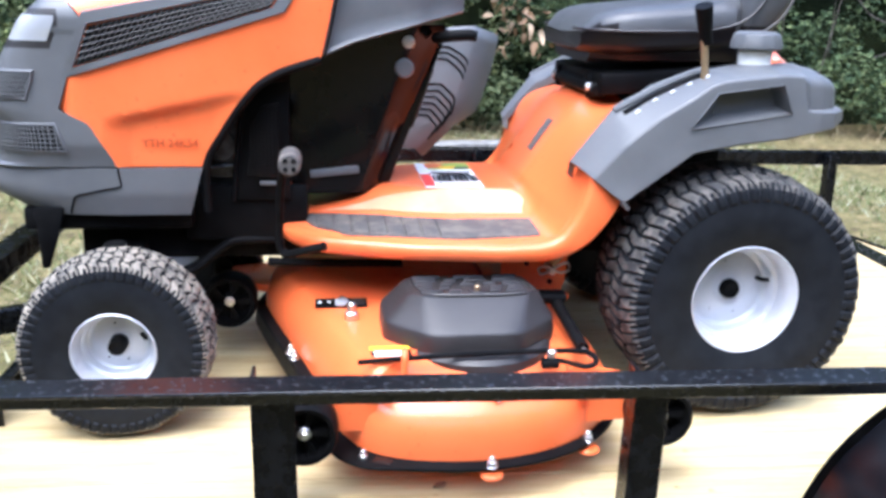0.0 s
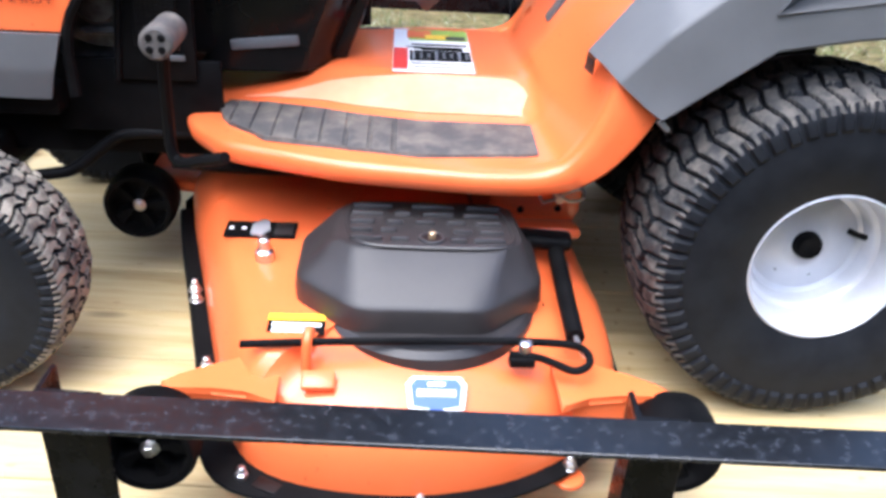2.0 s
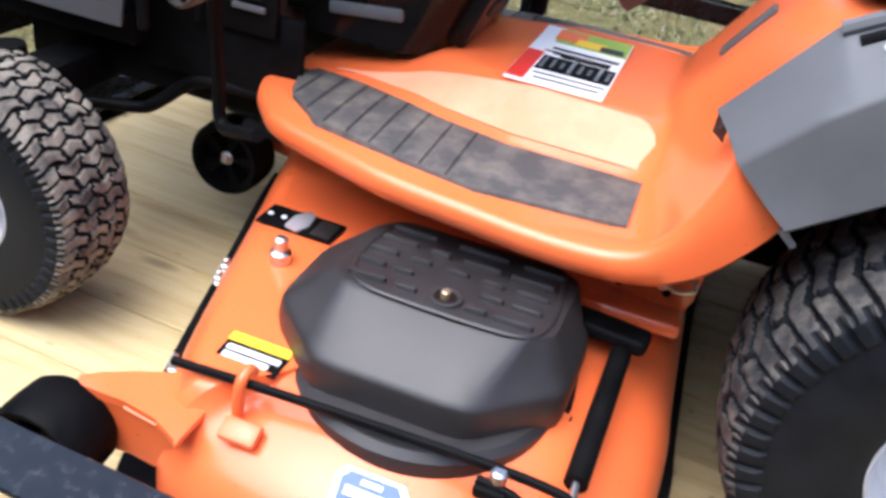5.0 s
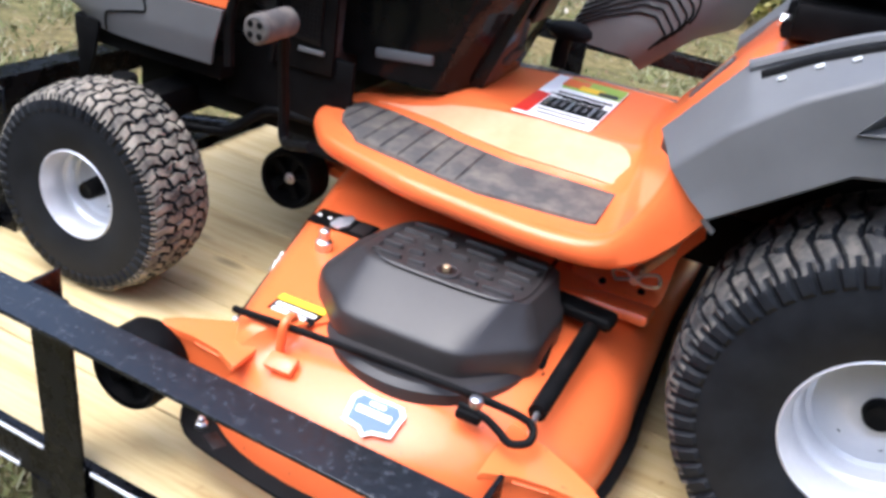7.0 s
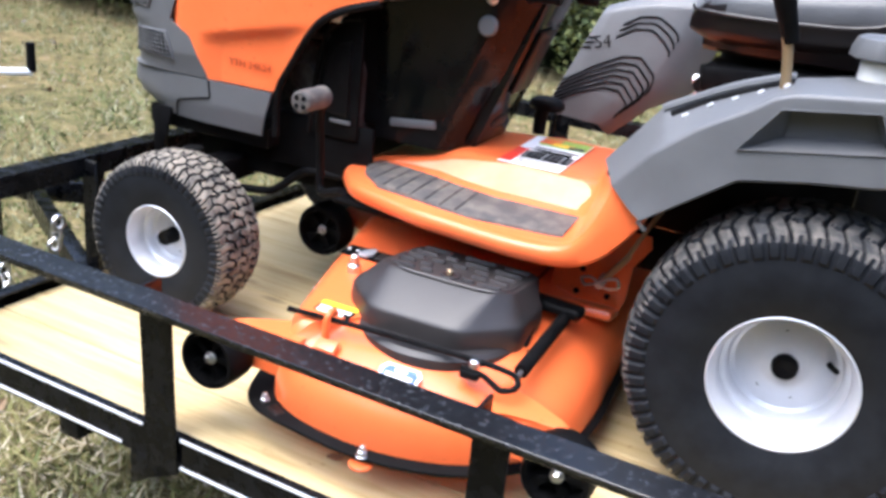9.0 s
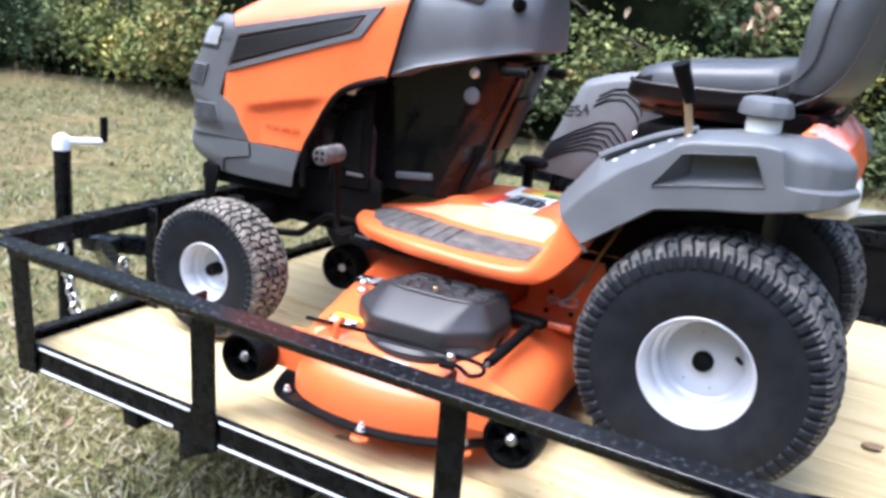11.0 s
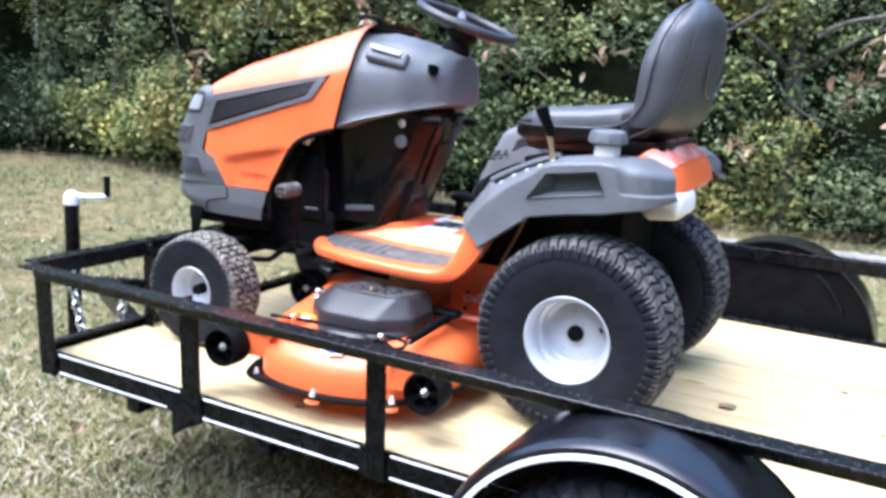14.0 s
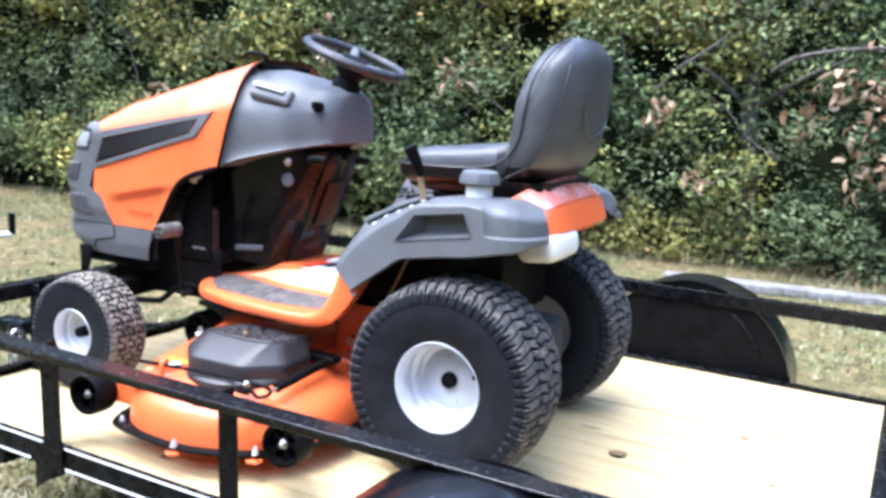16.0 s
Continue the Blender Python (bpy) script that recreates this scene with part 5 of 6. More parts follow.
def tail_point(u, v, out=0.0):
    """The rear panel: an upright lower band, then a face that leans in and falls off to both sides."""
    e = abs(2 * u - 1)
    z = curve1(v, [0, 0.1, 0.42, 0.62, 0.8, 1], [0.640, 0.654, 0.722, 0.754, 0.779, 0.776])
    x = curve1(v, [0, 0.1, 0.42, 0.62, 0.8, 1], [0.196, 0.206, 0.184, 0.158, 0.128, 0.105]) - 0.028 * e ** 6
    return (x + out * 0.6, lerp(-0.292, 0.292, u), z - 0.042 * e ** 2.5 * min(1.0, max(0.0, (z - 0.70) / 0.06)) + out * 0.8)


part("tail_panel", thicken(grid(lambda u, v: tail_point(u, v), 30, 30), 0.004), ORANGE, mower, "orange rear body panel")
part("tail_reflector", thicken(grid(lambda u, v: tail_point(lerp(0.03, 0.97, u), lerp(0.44, 0.95, v), 0.004), 30, 14), 0.003), PINK, mower, "pale red strip over the rear panel")
part("tail_hole", cyl((0.125, -0.205, 0.762), 0.018, 0.012, "z", 20, 0.001), BLACK, mower)
part("fuel_tank", box((0.158, -0.165, 0.614), (0.11, 0.21, 0.078), 0.026, (0, -6, 0), segs=4), TANK, mower, "translucent white fuel tank")
part("filler_neck", cyl((0.020, -0.335, 0.745), 0.034, 0.05, "z", 32), TANK, mower, "white filler neck")
cap_prof = [(0.046, 0.784), (0.052, 0.787), (0.051, 0.801), (0.046, 0.815), (0.036, 0.820), (0.001, 0.821)]
cap = lathe([(0.03, 0.784)] + cap_prof, 96, "z", (0.020, -0.335, -0.012))
for v in cap.verts:
    a = math.atan2(v.co.y + 0.335, v.co.x - 0.020)
    if 0.761 < v.co.z < 0.806:
        k = 1 + 0.018 * math.cos(10 * a)
        v.co.x, v.co.y = 0.020 + (v.co.x - 0.020) * k, -0.335 + (v.co.y + 0.335) * k
part("fuel_cap", cap, GREY, mower, "grey ribbed fuel cap")
lever = part("deck_lever", tube([(-0.107, -0.388, 0.70), (-0.115, -0.392, 0.76), (-0.125, -0.40, 0.80)], 0.008, 8), TAN, mower, "lift lever with black grip")
part("grip", tube([(-0.115, -0.395, 0.785), (-0.124, -0.402, 0.81), (-0.132, -0.412, 0.833), (-0.140, -0.42, 0.858)], lambda t: 0.012 + 0.006 * t, 12), BLACK, lever, "black lever grip")


# seat
def seat_cushion():
    rings = []
    n = 36
    for k in range(13):
        t = k / 12
        x = lerp(-0.306, 0.085, t)
        hw = 0.235 * (1 - 0.30 * (1 - min(1, t * 3.4)) ** 2.2) * (1 - 0.30 * max(0.0, (t - 0.84) / 0.16))
        zt = curve1(t, [0, 0.06, 0.2, 0.6, 1.0], [0.80, 0.835, 0.857, 0.872, 0.895])
        zb = curve1(t, [0, 0.1, 0.3, 1.0], [0.755, 0.738, 0.735, 0.75])
        ring = []
        for i in range(n):
            a = 2 * math.pi * i / n
            c, s = math.cos(a), math.sin(a)
            dip = -0.012 * max(0, s) * (1 - abs(c)) 
            ring.append((x, hw * math.copysign(abs(c) ** 0.5, c), lerp(zb, zt, 0.5 + 0.5 * math.copysign(abs(s) ** 0.55, s)) + dip))
        rings.append(ring)
    return loft(rings)


def seat_back():
    rings = []
    n = 36
    for k in range(17):
        t = k / 16
        z = lerp(0.765, 1.158, t)
        xc = curve1(t, [0, 0.1, 0.25, 0.6, 1], [0.075, 0.10, 0.122, 0.138, 0.165])
        th = curve1(t, [0, 0.06, 0.2, 0.6, 0.9, 1], [0.02, 0.05, 0.074, 0.079, 0.06, 0.02])
        hw = curve1(t, [0, 0.06, 0.2, 0.55, 0.8, 0.93, 1], [0.20, 0.228, 0.245, 0.245, 0.22, 0.17, 0.10])
        ring = []
        for i in range(n):
            a = 2 * math.pi * i / n
            c, s = math.cos(a), math.sin(a)
            yy = hw * math.copysign(abs(c) ** 0.55, c)
            wrap = -0.035 * (abs(yy) / 0.245) ** 3
            ring.append((xc + th * math.copysign(abs(s) ** 0.7, s) + wrap, yy, z))
        rings.append(ring)
    return loft(rings)


seat = new("seat")
seat.parent = mower
tagged(seat, "dark grey vinyl high-back seat")
for nm, bm in (("cushion", seat_cushion()), ("backrest", seat_back())):
    for f in bm.faces:
        m = f.calc_center_median()
        f.material_index = 1 if m.z < 0.803 else 0
    part(nm, bm, VINYL, seat, "grey vinyl with a dark brown lower shell").data.materials.append(SHELL)
part("seat_pan", loft([[(x, y * w, z) for x, y in ((-0.28, -0.15), (-0.2, -0.205), (0.1, -0.21), (0.15, -0.17), (0.15, 0.17), (0.1, 0.21), (-0.2, 0.205), (-0.28, 0.15))] for z, w in ((0.725, 0.8), (0.735, 0.96), (0.775, 1.05))]), SHELL, seat, "dark seat pan")
for s in (-1, 1):
    part("piping", tube([(-0.312, s * 0.12, 0.80), (-0.285, s * 0.205, 0.80), (-0.17, s * 0.243, 0.80), (0.0, s * 0.243, 0.812), (0.075, s * 0.247, 0.87), (0.095, s * 0.249, 0.97), (0.115, s * 0.246, 1.05), (0.145, s * 0.19, 1.125), (0.16, s * 0.10, 1.156)], 0.003, 6, n=5), COVER, seat)
    part("piping", tube([(0.03, s * 0.23, 0.775), (0.12, s * 0.236, 0.83), (0.165, s * 0.225, 0.92), (0.185, s * 0.21, 1.03), (0.185, s * 0.17, 1.11)], 0.003, 6, n=5), COVER, seat)
part("pocket_bow", tube([(0.214, -0.11, 1.02), (0.206, -0.10, 0.93), (0.204, 0.0, 0.90), (0.206, 0.10, 0.93), (0.214, 0.11, 1.02)], 0.004, 6), VINYL, seat)
part("seat_bracket", box((-0.085, 0, 0.694), (0.36, 0.40, 0.05), 0.010, (0, -4, 0)), BLACK, mower, "black seat mounting plate")
part("seat_hinge", cyl((-0.262, 0, 0.668), 0.016, 0.36, "y", 16, 0.004), BLACK, mower, "black hinge tube under the seat")
for y in (-0.15, 0.15):
    part("hinge_bolt", cyl((-0.276, y, 0.672), 0.010, 0.014, "x", 6, 0.002), STEEL, mower)
    part("hinge_ear", box((-0.252, y * 0.86, 0.672), (0.05, 0.012, 0.055), 0.006), BLACK, mower)

# steering wheel
sw = new("steering_wheel")
sw.parent = mower
sw.matrix_basis = pose(-0.568, 0.0, 1.088, 0, 20, 0)
tagged(sw, "black three-spoke steering wheel")
part("wheel_rim", lathe([(0.156 + 0.0145 * math.cos(a), 0.0145 * math.sin(a)) for a in (2 * math.pi * k / 12 for k in range(12))], 56, "z", close=True), COVER, sw)
part("wheel_hub", lathe([(0.03, -0.07), (0.05, -0.05), (0.055, -0.02), (0.045, 0.0), (0.001, 0.004)], 28, "z"), BLACK, sw)
for a in (0, 125, 235):
    part("spoke", tube([(0.03 * math.cos(radians(a)), 0.03 * math.sin(radians(a)), -0.02), (0.1 * math.cos(radians(a)), 0.1 * math.sin(radians(a)), -0.012), (0.154 * math.cos(radians(a)), 0.154 * math.sin(radians(a)), 0)], lambda t: 0.018 - 0.004 * t, 10), GREY, sw)
part("steering_boot", lathe([(0.05, -0.13), (0.045, -0.09), (0.032, -0.06)], 24, "z"), BLACK, sw)


# ---- mower deck ----
deck = new("mower_deck")
deck.parent = mower
tagged(deck, "orange stamped-steel mower deck")
LEFT = [(-1.02, -0.02), (-0.995, -0.12), (-0.950, -0.28), (-0.912, -0.42), (-0.872, -0.56), (-0.842, -0.640), (-0.80, -0.700), (-0.72, -0.735), (-0.60, -0.746), (-0.49, -0.723), (-0.40, -0.672), (-0.338, -0.606), (-0.305, -0.53), (-0.295, -0.40), (-0.30, -0.30), (-0.31, -0.02)]


def deck_outline():
    pts = [Vector((x, y, 0)) for x, y in LEFT]
    p = smooth_path([q for q in pts], 4)
    right = [Vector((q.x, -q.y, 0)) for q in reversed(p)]
    return p + right


def inset(poly, d):
    n = len(poly)
    out = []
    for i in range(n):
        t = (poly[(i + 1) % n] - poly[i - 1]).normalized()
        nrm = Vector((t.y, -t.x, 0))
        q = poly[i] + nrm * d
        out.append(q)
    return out


base = deck_outline()
c0 = Vector((-0.6, 0, 0))
sgn = 1 if (inset(base, 0.05)[6] - Vector((-0.6, -0.4, 0))).length < (base[6] - Vector((-0.6, -0.4, 0))).length else -1
prof = [(0.0, 0.072), (0.002, 0.10), (0.006, 0.125), (0.014, 0.145), (0.028, 0.163), (0.046, 0.177), (0.07, 0.190), (0.10, 0.204), (0.13, 0.214), (0.16, 0.220), (0.20, 0.2225)]
OUT = [(p - q).normalized() for q, p in zip(inset(base, sgn * 0.01), base)]


def edge_pull(o):
    """The front edge turns down sharply, the ends roll over slowly."""
    k = min(1.0, max(0.0, (-o.x - 0.45) / 0.4))
    return 1.0 - 0.72 * k * k * (3 - 2 * k)


rings = [[(p.x - o.x * d * edge_pull(o), p.y - o.y * d * edge_pull(o), z) for p, o in zip(base, OUT)] for d, z in prof]
part("shell", loft(rings, caps=True), ORANGE, deck, "glossy orange deck shell")
# black flange round the foot of the shell, widest at the front corners
lip = []
for d, z in ((0.004, 0.080), (-0.003, 0.078), (-0.015, 0.0765), (-0.020, 0.0745), (-0.021, 0.0715), (-0.019, 0.068), (-0.004, 0.067)):
    row = []
    for out, p in zip(OUT, base):
        k = 1.0 + 1.25 * math.exp(-((p.x + 0.82) / 0.06) ** 2) - 0.35 * min(1, max(0, (p.x + 0.42) / 0.1))
        row.append(tuple((p - out * (d * (k if d < 0 else 1))).to_2d()) + (z,))
    lip.append(row)
part("skirt_trim", loft(lip, caps=False), BLACK, deck, "black skirt strip with bright nuts")


def nut(x, y, z):
    b = cyl((x, y, z + 0.006), 0.0088, 0.010, "z", 6, 0.002)
    cyl((x, y, z + 0.001), 0.0115, 0.002, "z", 16, 0.001, bm=b)
    cyl((x, y, z + 0.014), 0.0050, 0.012, "z", 12, 0.002, bm=b)
    part("nut", b, STEEL, deck, "bright zinc nut")


for x, y in ((-0.815, -0.714), (-0.592, -0.759), (-0.395, -0.683)):
    nut(x, y, 0.074)
for x, y in ((-0.592, -0.752), (-0.395, -0.680)):
    part("clip_tab", cyl((x, y - 0.008, 0.059), 0.021, 0.008, "z", 20, 0.002), ORANGE, deck, "orange lug below the skirt")
part("flange_slot", box((-0.782, -0.728, 0.0765), (0.034, 0.020, 0.004), 0.001, (0, 0, -28)), SHELL, deck)

# black baffle that stands along the front edge
edge = [(p, o) for p, o in zip(base, OUT) if p.x < -0.855 and abs(p.y) < 0.63]
for s in (-1, 1):
    some = [(p, o) for p, o in edge if p.y * s > 0.0]
    rows = [[tuple((p + o * d).to_2d()) + (z,) for p, o in some] for d, z in ((-0.006, 0.117), (0.020, 0.115), (0.024, 0.111), (0.025, 0.070))]
    part("front_baffle", thicken(loft(rows, closed=False, caps=False), 0.004), BLACK, deck, "black steel baffle along the front edge")
for x, y in ((-0.951, -0.326), (-0.943, -0.356), (-0.890, -0.540)):
    nut(x, y, 0.116)


def caster(x, y, z, r, w):
    h = w / 2
    prof = [(r * 0.27, -h * 0.62), (r * 0.32, -h * 0.6), (r * 0.66, -h * 0.6), (r * 0.72, -h * 0.62), (r * 0.76, -h * 0.64), (r * 0.80, -h * 0.95), (r * 0.93, -h), (r, -h * 0.75), (r * 1.02, 0), (r, h * 0.75), (r * 0.9, h), (0.01, h)]
    bm = lathe([(0.001, -h * 0.62)] + prof, 60, "y")
    for v in bm.verts:
        rad = math.hypot(v.co.x, v.co.z)
        if v.co.y < -h * 0.3 and 0.25 * r < rad < 0.75 * r and math.cos(5 * math.atan2(v.co.z, v.co.x)) < 0.35:
            v.co.y += h * 0.55
    part("gauge_wheel", bm, BLACK, deck, "black plastic anti-scalp wheel").matrix_basis = pose(x, y, z)
    b = bolt((0, 0, 0), 0.008)
    ob = part("axle_bolt", b, STEEL, deck)
    ob.matrix_basis = pose(x, y - h * 0.62, z)


caster(-0.916, -0.716, 0.141, 0.057, 0.070)
caster(-0.276, -0.710, 0.143, 0.057, 0.070)
caster(-1.100, -0.062, 0.150, 0.064, 0.07)
caster(-1.100, 0.19, 0.150, 0.064, 0.07)
caster(-0.915, 0.702, 0.138, 0.057, 0.07)
caster(-0.282, 0.676, 0.134, 0.057, 0.07)
ARM = [(-0.77, 0.60), (-0.829, 0.622), (-0.868, 0.643), (-0.896, 0.660), (-0.915, 0.674), (-0.905, 0.690), (-0.850, 0.684), (-0.808, 0.690), (-0.77, 0.715)]
for s in (-1, 1):
    for rear in (0, 1):
        pts = [(-1.192 - x if rear else x, s * y) for x, y in ARM]
        a = prism(pts, 0.184, 0.194, "z", 0.003)
        web = [(-1.192 - x if rear else x, s * y) for x, y in ((-0.905, 0.682), (-0.850, 0.676), (-0.79, 0.682), (-0.79, 0.688), (-0.850, 0.682), (-0.905, 0.688))]
        part("wheel_arm", prism(web, 0.115, 0.186, "z", 0, bm=a), ORANGE, deck, "orange wheel arm")
part("wheel_arm", prism([(-1.11, 0.0), (-0.9, -0.05), (-0.9, 0.2), (-1.11, 0.14)], 0.15, 0.17, "z", 0.004), ORANGE, deck)


# belt cover
def oct_ring(cx, cy, rx0, rx1, ry0, ry1, cut, z, n=7):
    x0, x1, y0, y1 = cx - rx0, cx + rx1, cy - ry0, cy + ry1
    p = [(x0 + cut, y0), (x1 - cut, y0), (x1, y0 + cut), (x1, y1 - cut), (x1 - cut, y1), (x0 + cut, y1), (x0, y1 - cut), (x0, y0 + cut)]
    out = []
    for (a, b), (c, d) in zip(p, p[1:] + p[:1]):
        out += [(lerp(a, c, k / n), lerp(b, d, k / n), z) for k in range(n)]
    return [((p[0] + 2 * q[0] + r[0]) / 4, (p[1] + 2 * q[1] + r[1]) / 4, z) for p, q, r in zip(out[-1:] + out[:-1], out, out[1:] + out[:1])]


rings = []
for dx, dy, x0, x1, ya, yb, cutc, z in ((0, 0, 0.162, 0.157, 0.131, 0.15, 0.085, 0.205), (0, 0, 0.165, 0.16, 0.133, 0.15, 0.085, 0.235), (0, 0, 0.163, 0.158, 0.131, 0.15, 0.085, 0.256), (0, 0, 0.161, 0.156, 0.129, 0.149, 0.084, 0.261),
                                         (0, 0, 0.156, 0.151, 0.124, 0.147, 0.082, 0.265), (0.008, 0.034, 0.124, 0.123, 0.092, 0.108, 0.035, 0.3065), (0.010, 0.040, 0.118, 0.118, 0.090, 0.099, 0.027, 0.3100),
                                         (0.010, 0.040, 0.108, 0.108, 0.083, 0.09, 0.02, 0.311)):
    ring = oct_ring(-0.595 + dx, -0.47 + dy, x0 + 0.008, x1 + 0.010, ya + 0.004, yb + 0.006, cutc, z)
    rings.append([(x, y, zz - (0.13 * max(0.0, y + 0.52) if zz > 0.28 else 0)) for x, y, zz in ring])
cov = part("belt_cover", loft(rings), COVER, deck, "dark brown-black plastic belt cover")
bmr = lathe([(0.153, 0.198), (0.151, 0.216), (0.143, 0.224), (0.12, 0.226), (0.001, 0.226)], 64, "z", (-0.585, -0.500, 0))
part("cover_base", bmr, COVER, deck, "rounded drum of the belt cover")


def cover_top(y):
    return 0.3105 - 0.13 * max(0.0, y + 0.52)


def panel_line(pts, r, name):
    part(name, tube([(x, y, cover_top(y) + 0.0005) for x, y in pts], r, 6, n=3), COVER, cov)


panel_line([(-0.695, -0.345), (-0.702, -0.42), (-0.690, -0.495), (-0.665, -0.522), (-0.62, -0.527), (-0.53, -0.527), (-0.485, -0.52), (-0.468, -0.49), (-0.468, -0.42), (-0.478, -0.345)], 0.0032, "panel_edge")
for j, bars in enumerate((((-0.085, 0.060), (0.005, 0.066), (0.082, 0.054)), ((-0.092, 0.046), (-0.040, 0.026), (0.012, 0.048), (0.075, 0.054)), ((-0.098, 0.036), (-0.052, 0.026), (-0.008, 0.030), (0.036, 0.028), (0.083, 0.040)),
                          ((-0.098, 0.032), (-0.060, 0.024), (0.044, 0.028), (0.084, 0.036)), ((-0.090, 0.046), (-0.044, 0.026), (0.036, 0.026), (0.078, 0.046)))):
    y = -0.358 - 0.036 * j
    for x, ln in bars:
        b = box((0, 0, 0), (ln, 0.0105, 0.014), 0.0042, (math.degrees(-math.atan(0.13)), 0, 0))
        bmesh.ops.translate(b, vec=(-0.581 + x, y, cover_top(y)), verts=b.verts)
        part("tread_rib", b, COVER, cov)
part("bolt_well", cyl((-0.581, -0.496, 0.3095), 0.015, 0.004, "z", 28, 0.001), SHELL, cov)
part("well_rim", lathe([(0.016 + 0.0035 * math.cos(a), 0.311 + 0.0025 * math.sin(a)) for a in (2 * math.pi * k / 8 for k in range(8))], 28, "z", (-0.581, -0.496, 0), close=True), COVER, cov)
part("cover_bolt", cyl((-0.581, -0.498, 0.314), 0.0055, 0.014, "z", 10, 0.002), TAN, deck, "yellow zinc stud")
part("cover_clip", tube([(-0.432, -0.44, 0.235), (-0.428, -0.47, 0.22), (-0.426, -0.492, 0.206)], 0.006, 8, bm=cyl((-0.426, -0.496, 0.206), 0.011, 0.008, "z", 14, 0.002)), BLACK, deck, "black cover clip")

part("deck_rod", tube([(-0.821, -0.643, 0.229), (-0.70, -0.640, 0.234), (-0.5, -0.634, 0.236), (-0.410, -0.634, 0.234), (-0.385, -0.642, 0.229), (-0.383, -0.660, 0.222), (-0.402, -0.670, 0.218), (-0.424, -0.656, 0.218), (-0.446, -0.645, 0.220), (-0.482, -0.642, 0.222)], 0.0052, 8), BLACK, deck, "bent black rod with a hooked end")
part("rod_bolt", cyl((-0.462, -0.638, 0.232), 0.009, 0.016, "z", 12, 0.003), STEEL, deck)
part("rod_bracket", box((-0.466, -0.644, 0.214), (0.034, 0.018, 0.014), 0.004), BLACK, deck)
part("rod_clip", tube([(-0.738, -0.652, 0.200), (-0.737, -0.650, 0.236), (-0.736, -0.636, 0.246), (-0.735, -0.626, 0.238)], 0.0065, 10), ORANGE, deck, "orange hook that holds the rod")
part("rod_lug", box((-0.722, -0.672, 0.197), (0.042, 0.026, 0.012), 0.004, (28, 0, 0)), ORANGE, deck, "pressed lug on the deck")
part("spring_sleeve", tube([(-0.392, -0.606, 0.226), (-0.388, -0.395, 0.240)], 0.0125, 14, curve=False), BLACK, deck, "black sleeve over a spring")
part("sleeve_bracket", box((-0.415, -0.362, 0.246), (0.11, 0.040, 0.022), 0.009, (0, 0, -6), 3), BLACK, deck, "black bracket arm")
part("sleeve_spring", tube([(-0.392, -0.604, 0.226), (-0.390, -0.622, 0.225), (-0.386, -0.645, 0.224)], 0.004, 8), STEEL, deck)
part("deck_bolt", cyl((-0.823, -0.410, 0.230), 0.014, 0.02, "z", 16, 0.003, bm=cyl((-0.823, -0.410, 0.246), 0.009, 0.026, "z", 12, 0.003)), STEEL, deck, "zinc bolt")
part("gauge_plate", box((-0.842, -0.318, 0.2255), (0.11, 0.052, 0.003), 0.0005), BLACK, deck, "black gauge plate with a pointer")
for x in (-0.888, -0.868):
    part("gauge_dot", cyl((x, -0.318, 0.2275), 0.004, 0.002, "z", 12, 0.0004), STRIPE, deck)
part("gauge_pointer", prism([(-0.856, -0.340), (-0.836, -0.346), (-0.826, -0.326), (-0.830, -0.296), (-0.842, -0.290), (-0.856, -0.310)], 0.227, 0.2315, "z", 0.0015), LENS, deck, "pale plastic gauge pointer")
part("gauge_patch", box((-0.806, -0.318, 0.2275), (0.028, 0.040, 0.002), 0.0005), COVER, deck)
for x, y, w, h, mat, nm in ((-0.758, -0.570, 0.075, 0.014, YELLOW, "yellow_strip"), (-0.757, -0.594, 0.075, 0.032, BLACK, "black_label")):
    part(nm, box((x, y, 0.2240 if y > -0.58 else 0.2225), (w, h, 0.0014), 0, (4, 0, 0)), mat, deck)
for k in range(2):
    part("text_bar", box((-0.757 - 0.004 * k, -0.588 - 0.012 * k, 0.2240 - 0.0009 * k), (0.064 - 0.010 * k, 0.008, 0.0014), 0, (4, 0, 0)), WHITE, deck)
bl = [(-0.038, 0.012), (-0.03, 0.022), (0.03, 0.022), (0.038, 0.012), (0.034, -0.022), (0.01, -0.026), (0, -0.034), (-0.01, -0.026), (-0.034, -0.022)]
badge = new("badge")
badge.parent = deck
badge.matrix_basis = pose(-0.575, -0.684, 0.1900, 27, 0, 0)
tagged(badge, "white-bordered blue badge on the deck")
for sc, zz, mat, nm in ((1.0, 0.0, WHITE, "badge_border"), (0.84, 0.0009, BLUE, "badge_field")):
    part(nm, prism([(x * sc, y * sc) for x, y in bl], zz, zz + 0.0015, "z", 0), mat, badge)
part("badge_shape", box((0, -0.001, 0.0030), (0.048, 0.009, 0.0012), 0), WHITE, badge)
part("badge_shape", box((0, 0.011, 0.0030), (0.022, 0.005, 0.0012), 0), WHITE, badge)
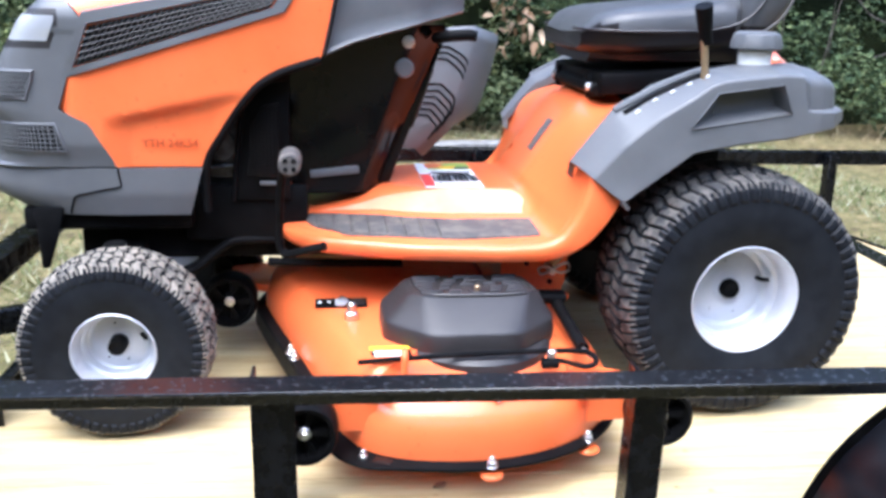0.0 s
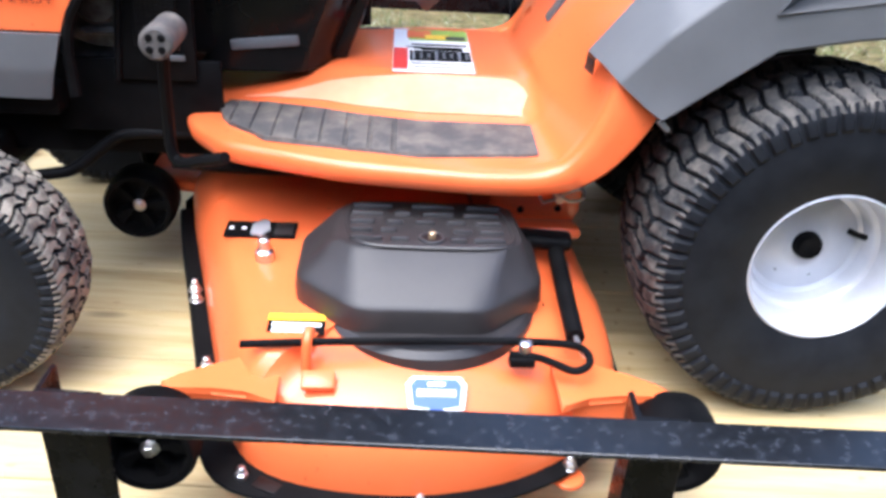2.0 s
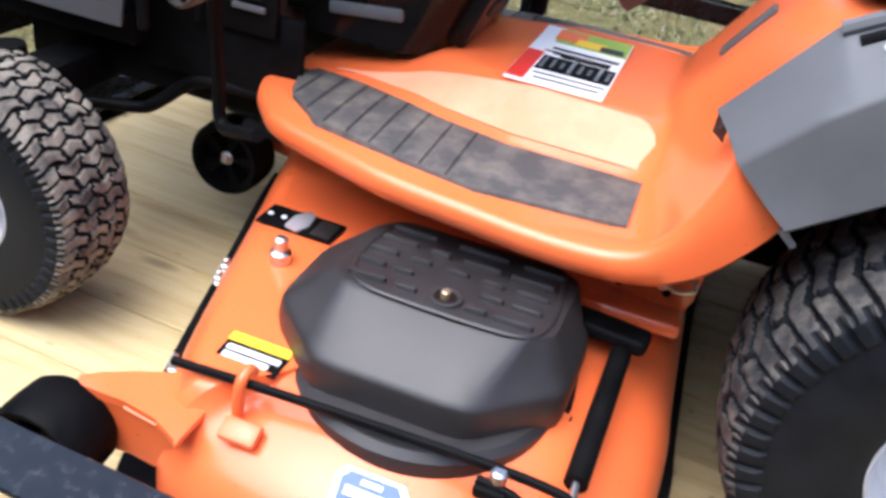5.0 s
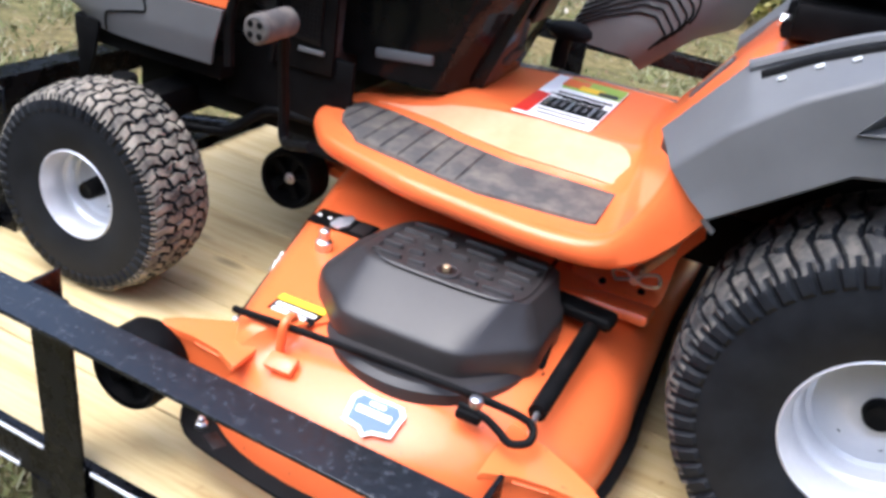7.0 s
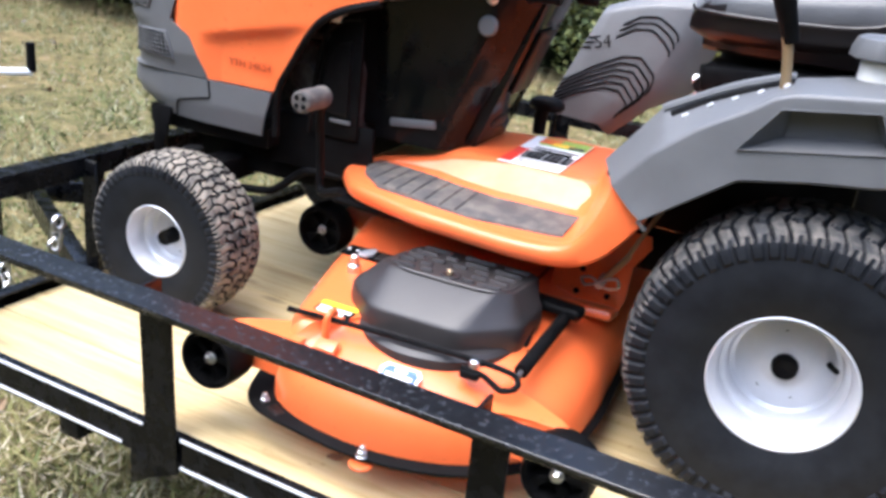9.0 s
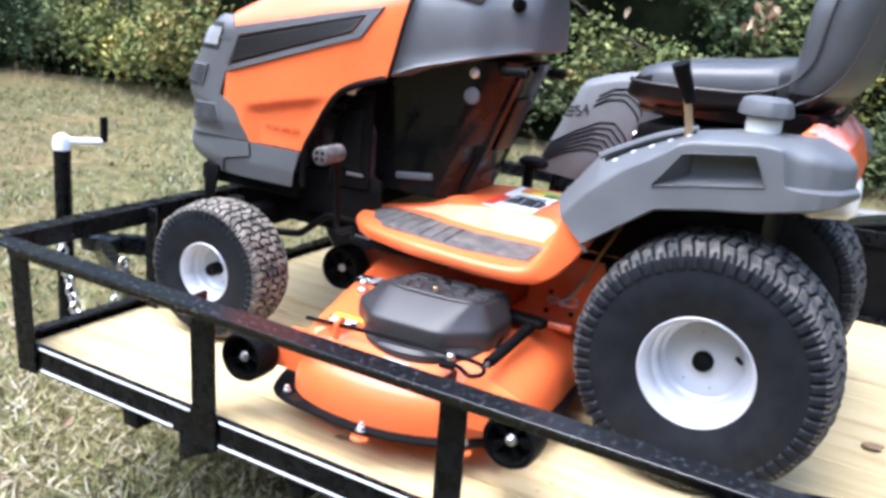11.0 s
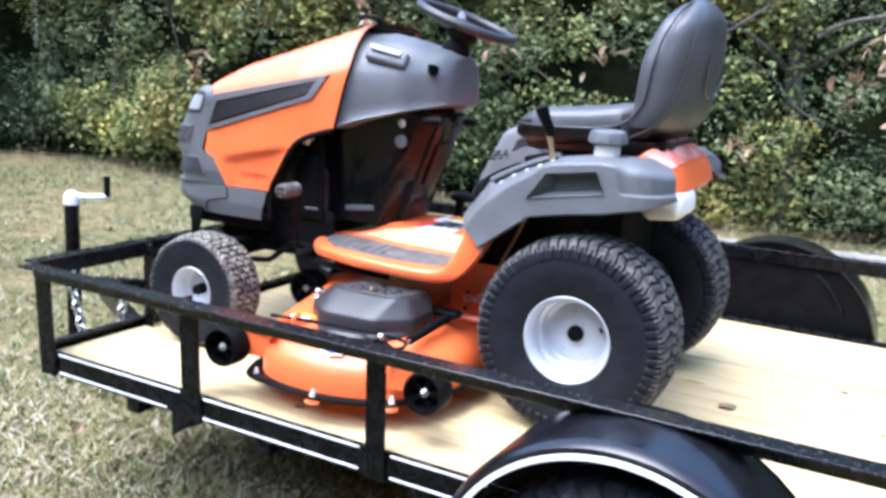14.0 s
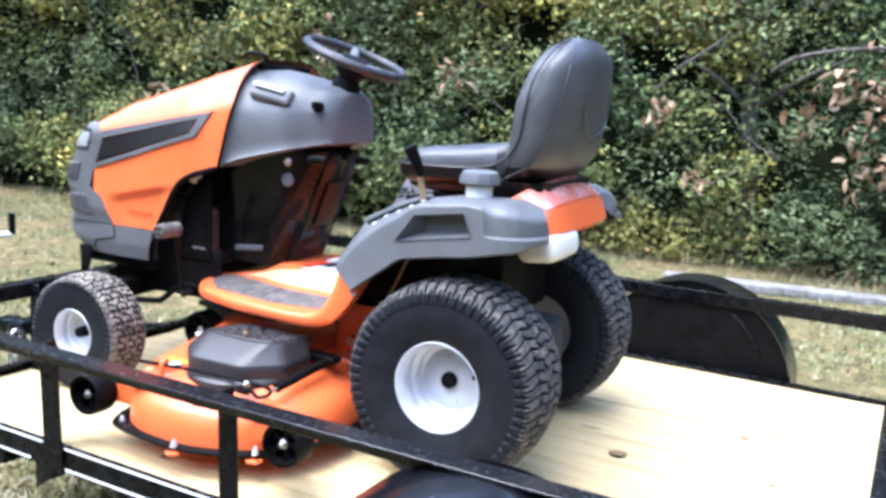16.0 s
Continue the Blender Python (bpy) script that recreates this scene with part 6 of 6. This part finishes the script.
# hanger behind the belt cover: plate, clevis, pin and lift rod
part("hanger_plate", prism([(-0.475, 0.196), (-0.352, 0.196), (-0.334, 0.188), (-0.318, 0.225), (-0.315, 0.30), (-0.285, 0.345), (-0.29, 0.37), (-0.46, 0.37), (-0.47, 0.28)], -0.205, -0.200, "y", 0.001), ORANGE, deck, "orange deck hanger plate")
part("hanger_foot", box((-0.40, -0.24, 0.205), (0.15, 0.08, 0.02), 0.008, (-14, 0, 0)), ORANGE, deck)
for x, z in ((-0.419, 0.222), (-0.412, 0.272), (-0.355, 0.226)):
    part("plate_hole", cyl((x, -0.206, z), 0.006, 0.003, "y", 12, 0.0005), BLACK, deck)
for dy in (-0.010, 0.010):
    c = box((0, 0, 0), (0.012, 0.006, 0.075), 0.002, (0, 34, 0))
    bmesh.ops.translate(c, vec=(-0.342, -0.230 + dy, 0.298), verts=c.verts)
    part("clevis", c, TAN, deck, "tan zinc clevis")
part("clevis_pin", cyl((-0.364, -0.236, 0.268), 0.009, 0.05, "y", 14, 0.002), STEEL, deck, "zinc clevis pin")
part("hairpin", tube([(-0.392, -0.262, 0.262), (-0.398, -0.264, 0.276), (-0.380, -0.264, 0.282), (-0.362, -0.264, 0.272), (-0.345, -0.264, 0.266), (-0.326, -0.262, 0.272), (-0.330, -0.262, 0.288), (-0.350, -0.264, 0.284), (-0.372, -0.264, 0.270), (-0.392, -0.262, 0.262)], 0.0028, 6), STEEL, deck, "zinc hairpin clip")
part("lift_rod", tube([(-0.325, -0.230, 0.325), (-0.295, -0.235, 0.395), (-0.26, -0.228, 0.47), (-0.238, -0.225, 0.521), (-0.21, -0.215, 0.58)], 0.0045, 8), TAN, deck, "thin tan lift rod")


# raised discharge chute on the far side
chute = new("discharge_chute")
chute.parent = mower
tagged(chute, "grey plastic discharge chute folded upright")


def chute_face(u, v):
    """The face for u up to 1, then the side wall that turns away."""
    f = min(1.0, u)
    x = lerp(lerp(-0.755, -0.648, v), curve1(v, [0, 0.3, 0.5, 0.75, 1], [-0.60, -0.515, -0.475, -0.438, -0.415]), f)
    z = lerp(lerp(0.43, 0.722, v), curve1(v, [0, 0.3, 0.5, 0.75, 1], [0.418, 0.498, 0.575, 0.682, 0.772]), f) + 0.012 * math.sin(math.pi * f) * v
    y = 0.505 + 0.09 * (v - 0.4) + 0.06 * max(0.0, 0.25 - v) ** 1.2 + 0.05 * max(0.0, f - 0.75) ** 1.5 + 0.04 * max(0.0, 0.12 - f) + 0.3 * max(0.0, v - 0.93)
    w = max(0.0, u - 1)
    if w:
        k = min(1.0, max(0.0, (v - 0.30) / 0.12))
        wide = 0.03 + 0.075 * k * k * (3 - 2 * k)
        x, y, z = x + wide * 0.88 * w, y + wide * (0.25 * w + 0.65 * w * w), z - 0.03 * w
    return Vector((x, y, z))


part("chute_face", thicken(grid(lambda a, v: chute_face(2.0 * a, v), 60, 44), 0.005), GREY, chute)
RISE = ([0, 0.3, 0.55, 0.75, 1.0, 1.25], [0, 0.17, 0.265, 0.27, 0.18, 0.03])
for k in range(6):
    pts = [chute_face(u, 0.055 + 0.048 * k + curve1(u, *RISE)) - Vector((0, 0.0022, 0)) for u in np.linspace(0.01, 1.2, 22)]
    part("chute_groove", tube(pts, 0.0027, 6, n=2), BLACK, chute, "dark moulded groove line")
for k in range(3):
    pts = [chute_face(u, 0.66 + 0.048 * k + curve1(u, [0.3, 0.5, 0.7, 0.9, 1.1], [0.02, 0.09, 0.09, 0.02, -0.08])) - Vector((0, 0.0022, 0)) for u in np.linspace(0.34, 1.05, 14)]
    part("chute_groove", tube(pts, 0.0027, 6, n=2), BLACK, chute, "dark moulded groove line")
    pts = [chute_face(u, 0.61 + 0.045 * k) - Vector((0, 0.0022, 0)) for u in (0.01, 0.06, 0.12)]
    part("chute_groove", tube(pts, 0.0027, 6, n=2), BLACK, chute, "dark moulded groove line")
text_part("54", 0.048, Matrix.Translation(chute_face(0.17, 0.60) - Vector((0, 0.006, 0))) @ pose(0, 0, 0, 90, 0, 0) @ pose(0, 0, 0, 0, 0, 14), BLACK, chute)
knob = part("shift_knob", tube([(-0.712, 0.325, 0.40), (-0.712, 0.325, 0.44), (-0.708, 0.325, 0.468)], 0.017, 14), BLACK, mower, "black control knob")
kb = lathe([(0.001, -0.016), (0.040, -0.014), (0.049, -0.004), (0.046, 0.008), (0.032, 0.018), (0.001, 0.023)], 28, "z")
bmesh.ops.scale(kb, vec=(1.0, 0.62, 1.0), verts=kb.verts)
bmesh.ops.translate(kb, vec=(-0.700, 0.325, 0.478), verts=kb.verts)
part("knob_cap", kb, BLACK, knob)

# ---- deck planks, laid lengthways ----
PW = (YF - YN - 0.052) / 13
count = 13
y0 = YN + 0.016
plank_bm = box((0, 0, 0), (XE - 0.051 - (XF + 0.033), PW - 0.0025, 0.038), 0.002, segs=1)
first = part("plank", plank_bm, WOOD, trailer, "pale pine deck plank", smooth=False)
xm = (XE - 0.051 + XF + 0.033) / 2
first.matrix_basis = pose(xm, y0 + PW / 2, -0.019)
for k in range(1, count):
    share(first, pose(xm + random.uniform(-0.004, 0.004), y0 + PW * (k + 0.5), -0.019 + random.uniform(-0.0015, 0.0015), 0, 0, 0), trailer)
tail_bm = box((0, 0, 0), (0.52, PW - 0.0025, 0.038), 0.002, segs=1)
tailp = part("dovetail_plank", tail_bm, WOOD, trailer, "pale pine plank of the sloping tail", smooth=False)
tailp.matrix_basis = pose(XE + 0.300, y0 + PW / 2, -0.117, 0, 18, 0)
for k in range(1, count):
    share(tailp, pose(XE + 0.300, y0 + PW * (k + 0.5), -0.117, 0, 18, 0), trailer)

leaf_bm = grid(lambda u, v: (0.07 * (u - 0.5), 0.026 * (v - 0.5) * 2 * math.sin(math.pi * (0.06 + 0.88 * u)), 0.010 * abs(2 * v - 1) + 0.012 * (u - 0.5) ** 2 + 0.004), 10, 6)
for x, y, r, k in ((0.335, -0.075, 20, 0.72), (0.62, 0.30, -15, 0.35), (0.75, -0.02, 60, 0.3), (-0.66, -0.83, 30, 0.4)):
    lf = part("dry_leaf", thicken(leaf_bm.copy(), 0.0006), DRYLEAF)
    lf.matrix_world = pose(x, y, 0.001, 0, 0, r) @ Matrix.Diagonal((k, k, k, 1))
    tagged(lf, "curled brown dry leaf on the pine deck", "leaf", "leaves on the trailer deck")
leaf_bm.free()
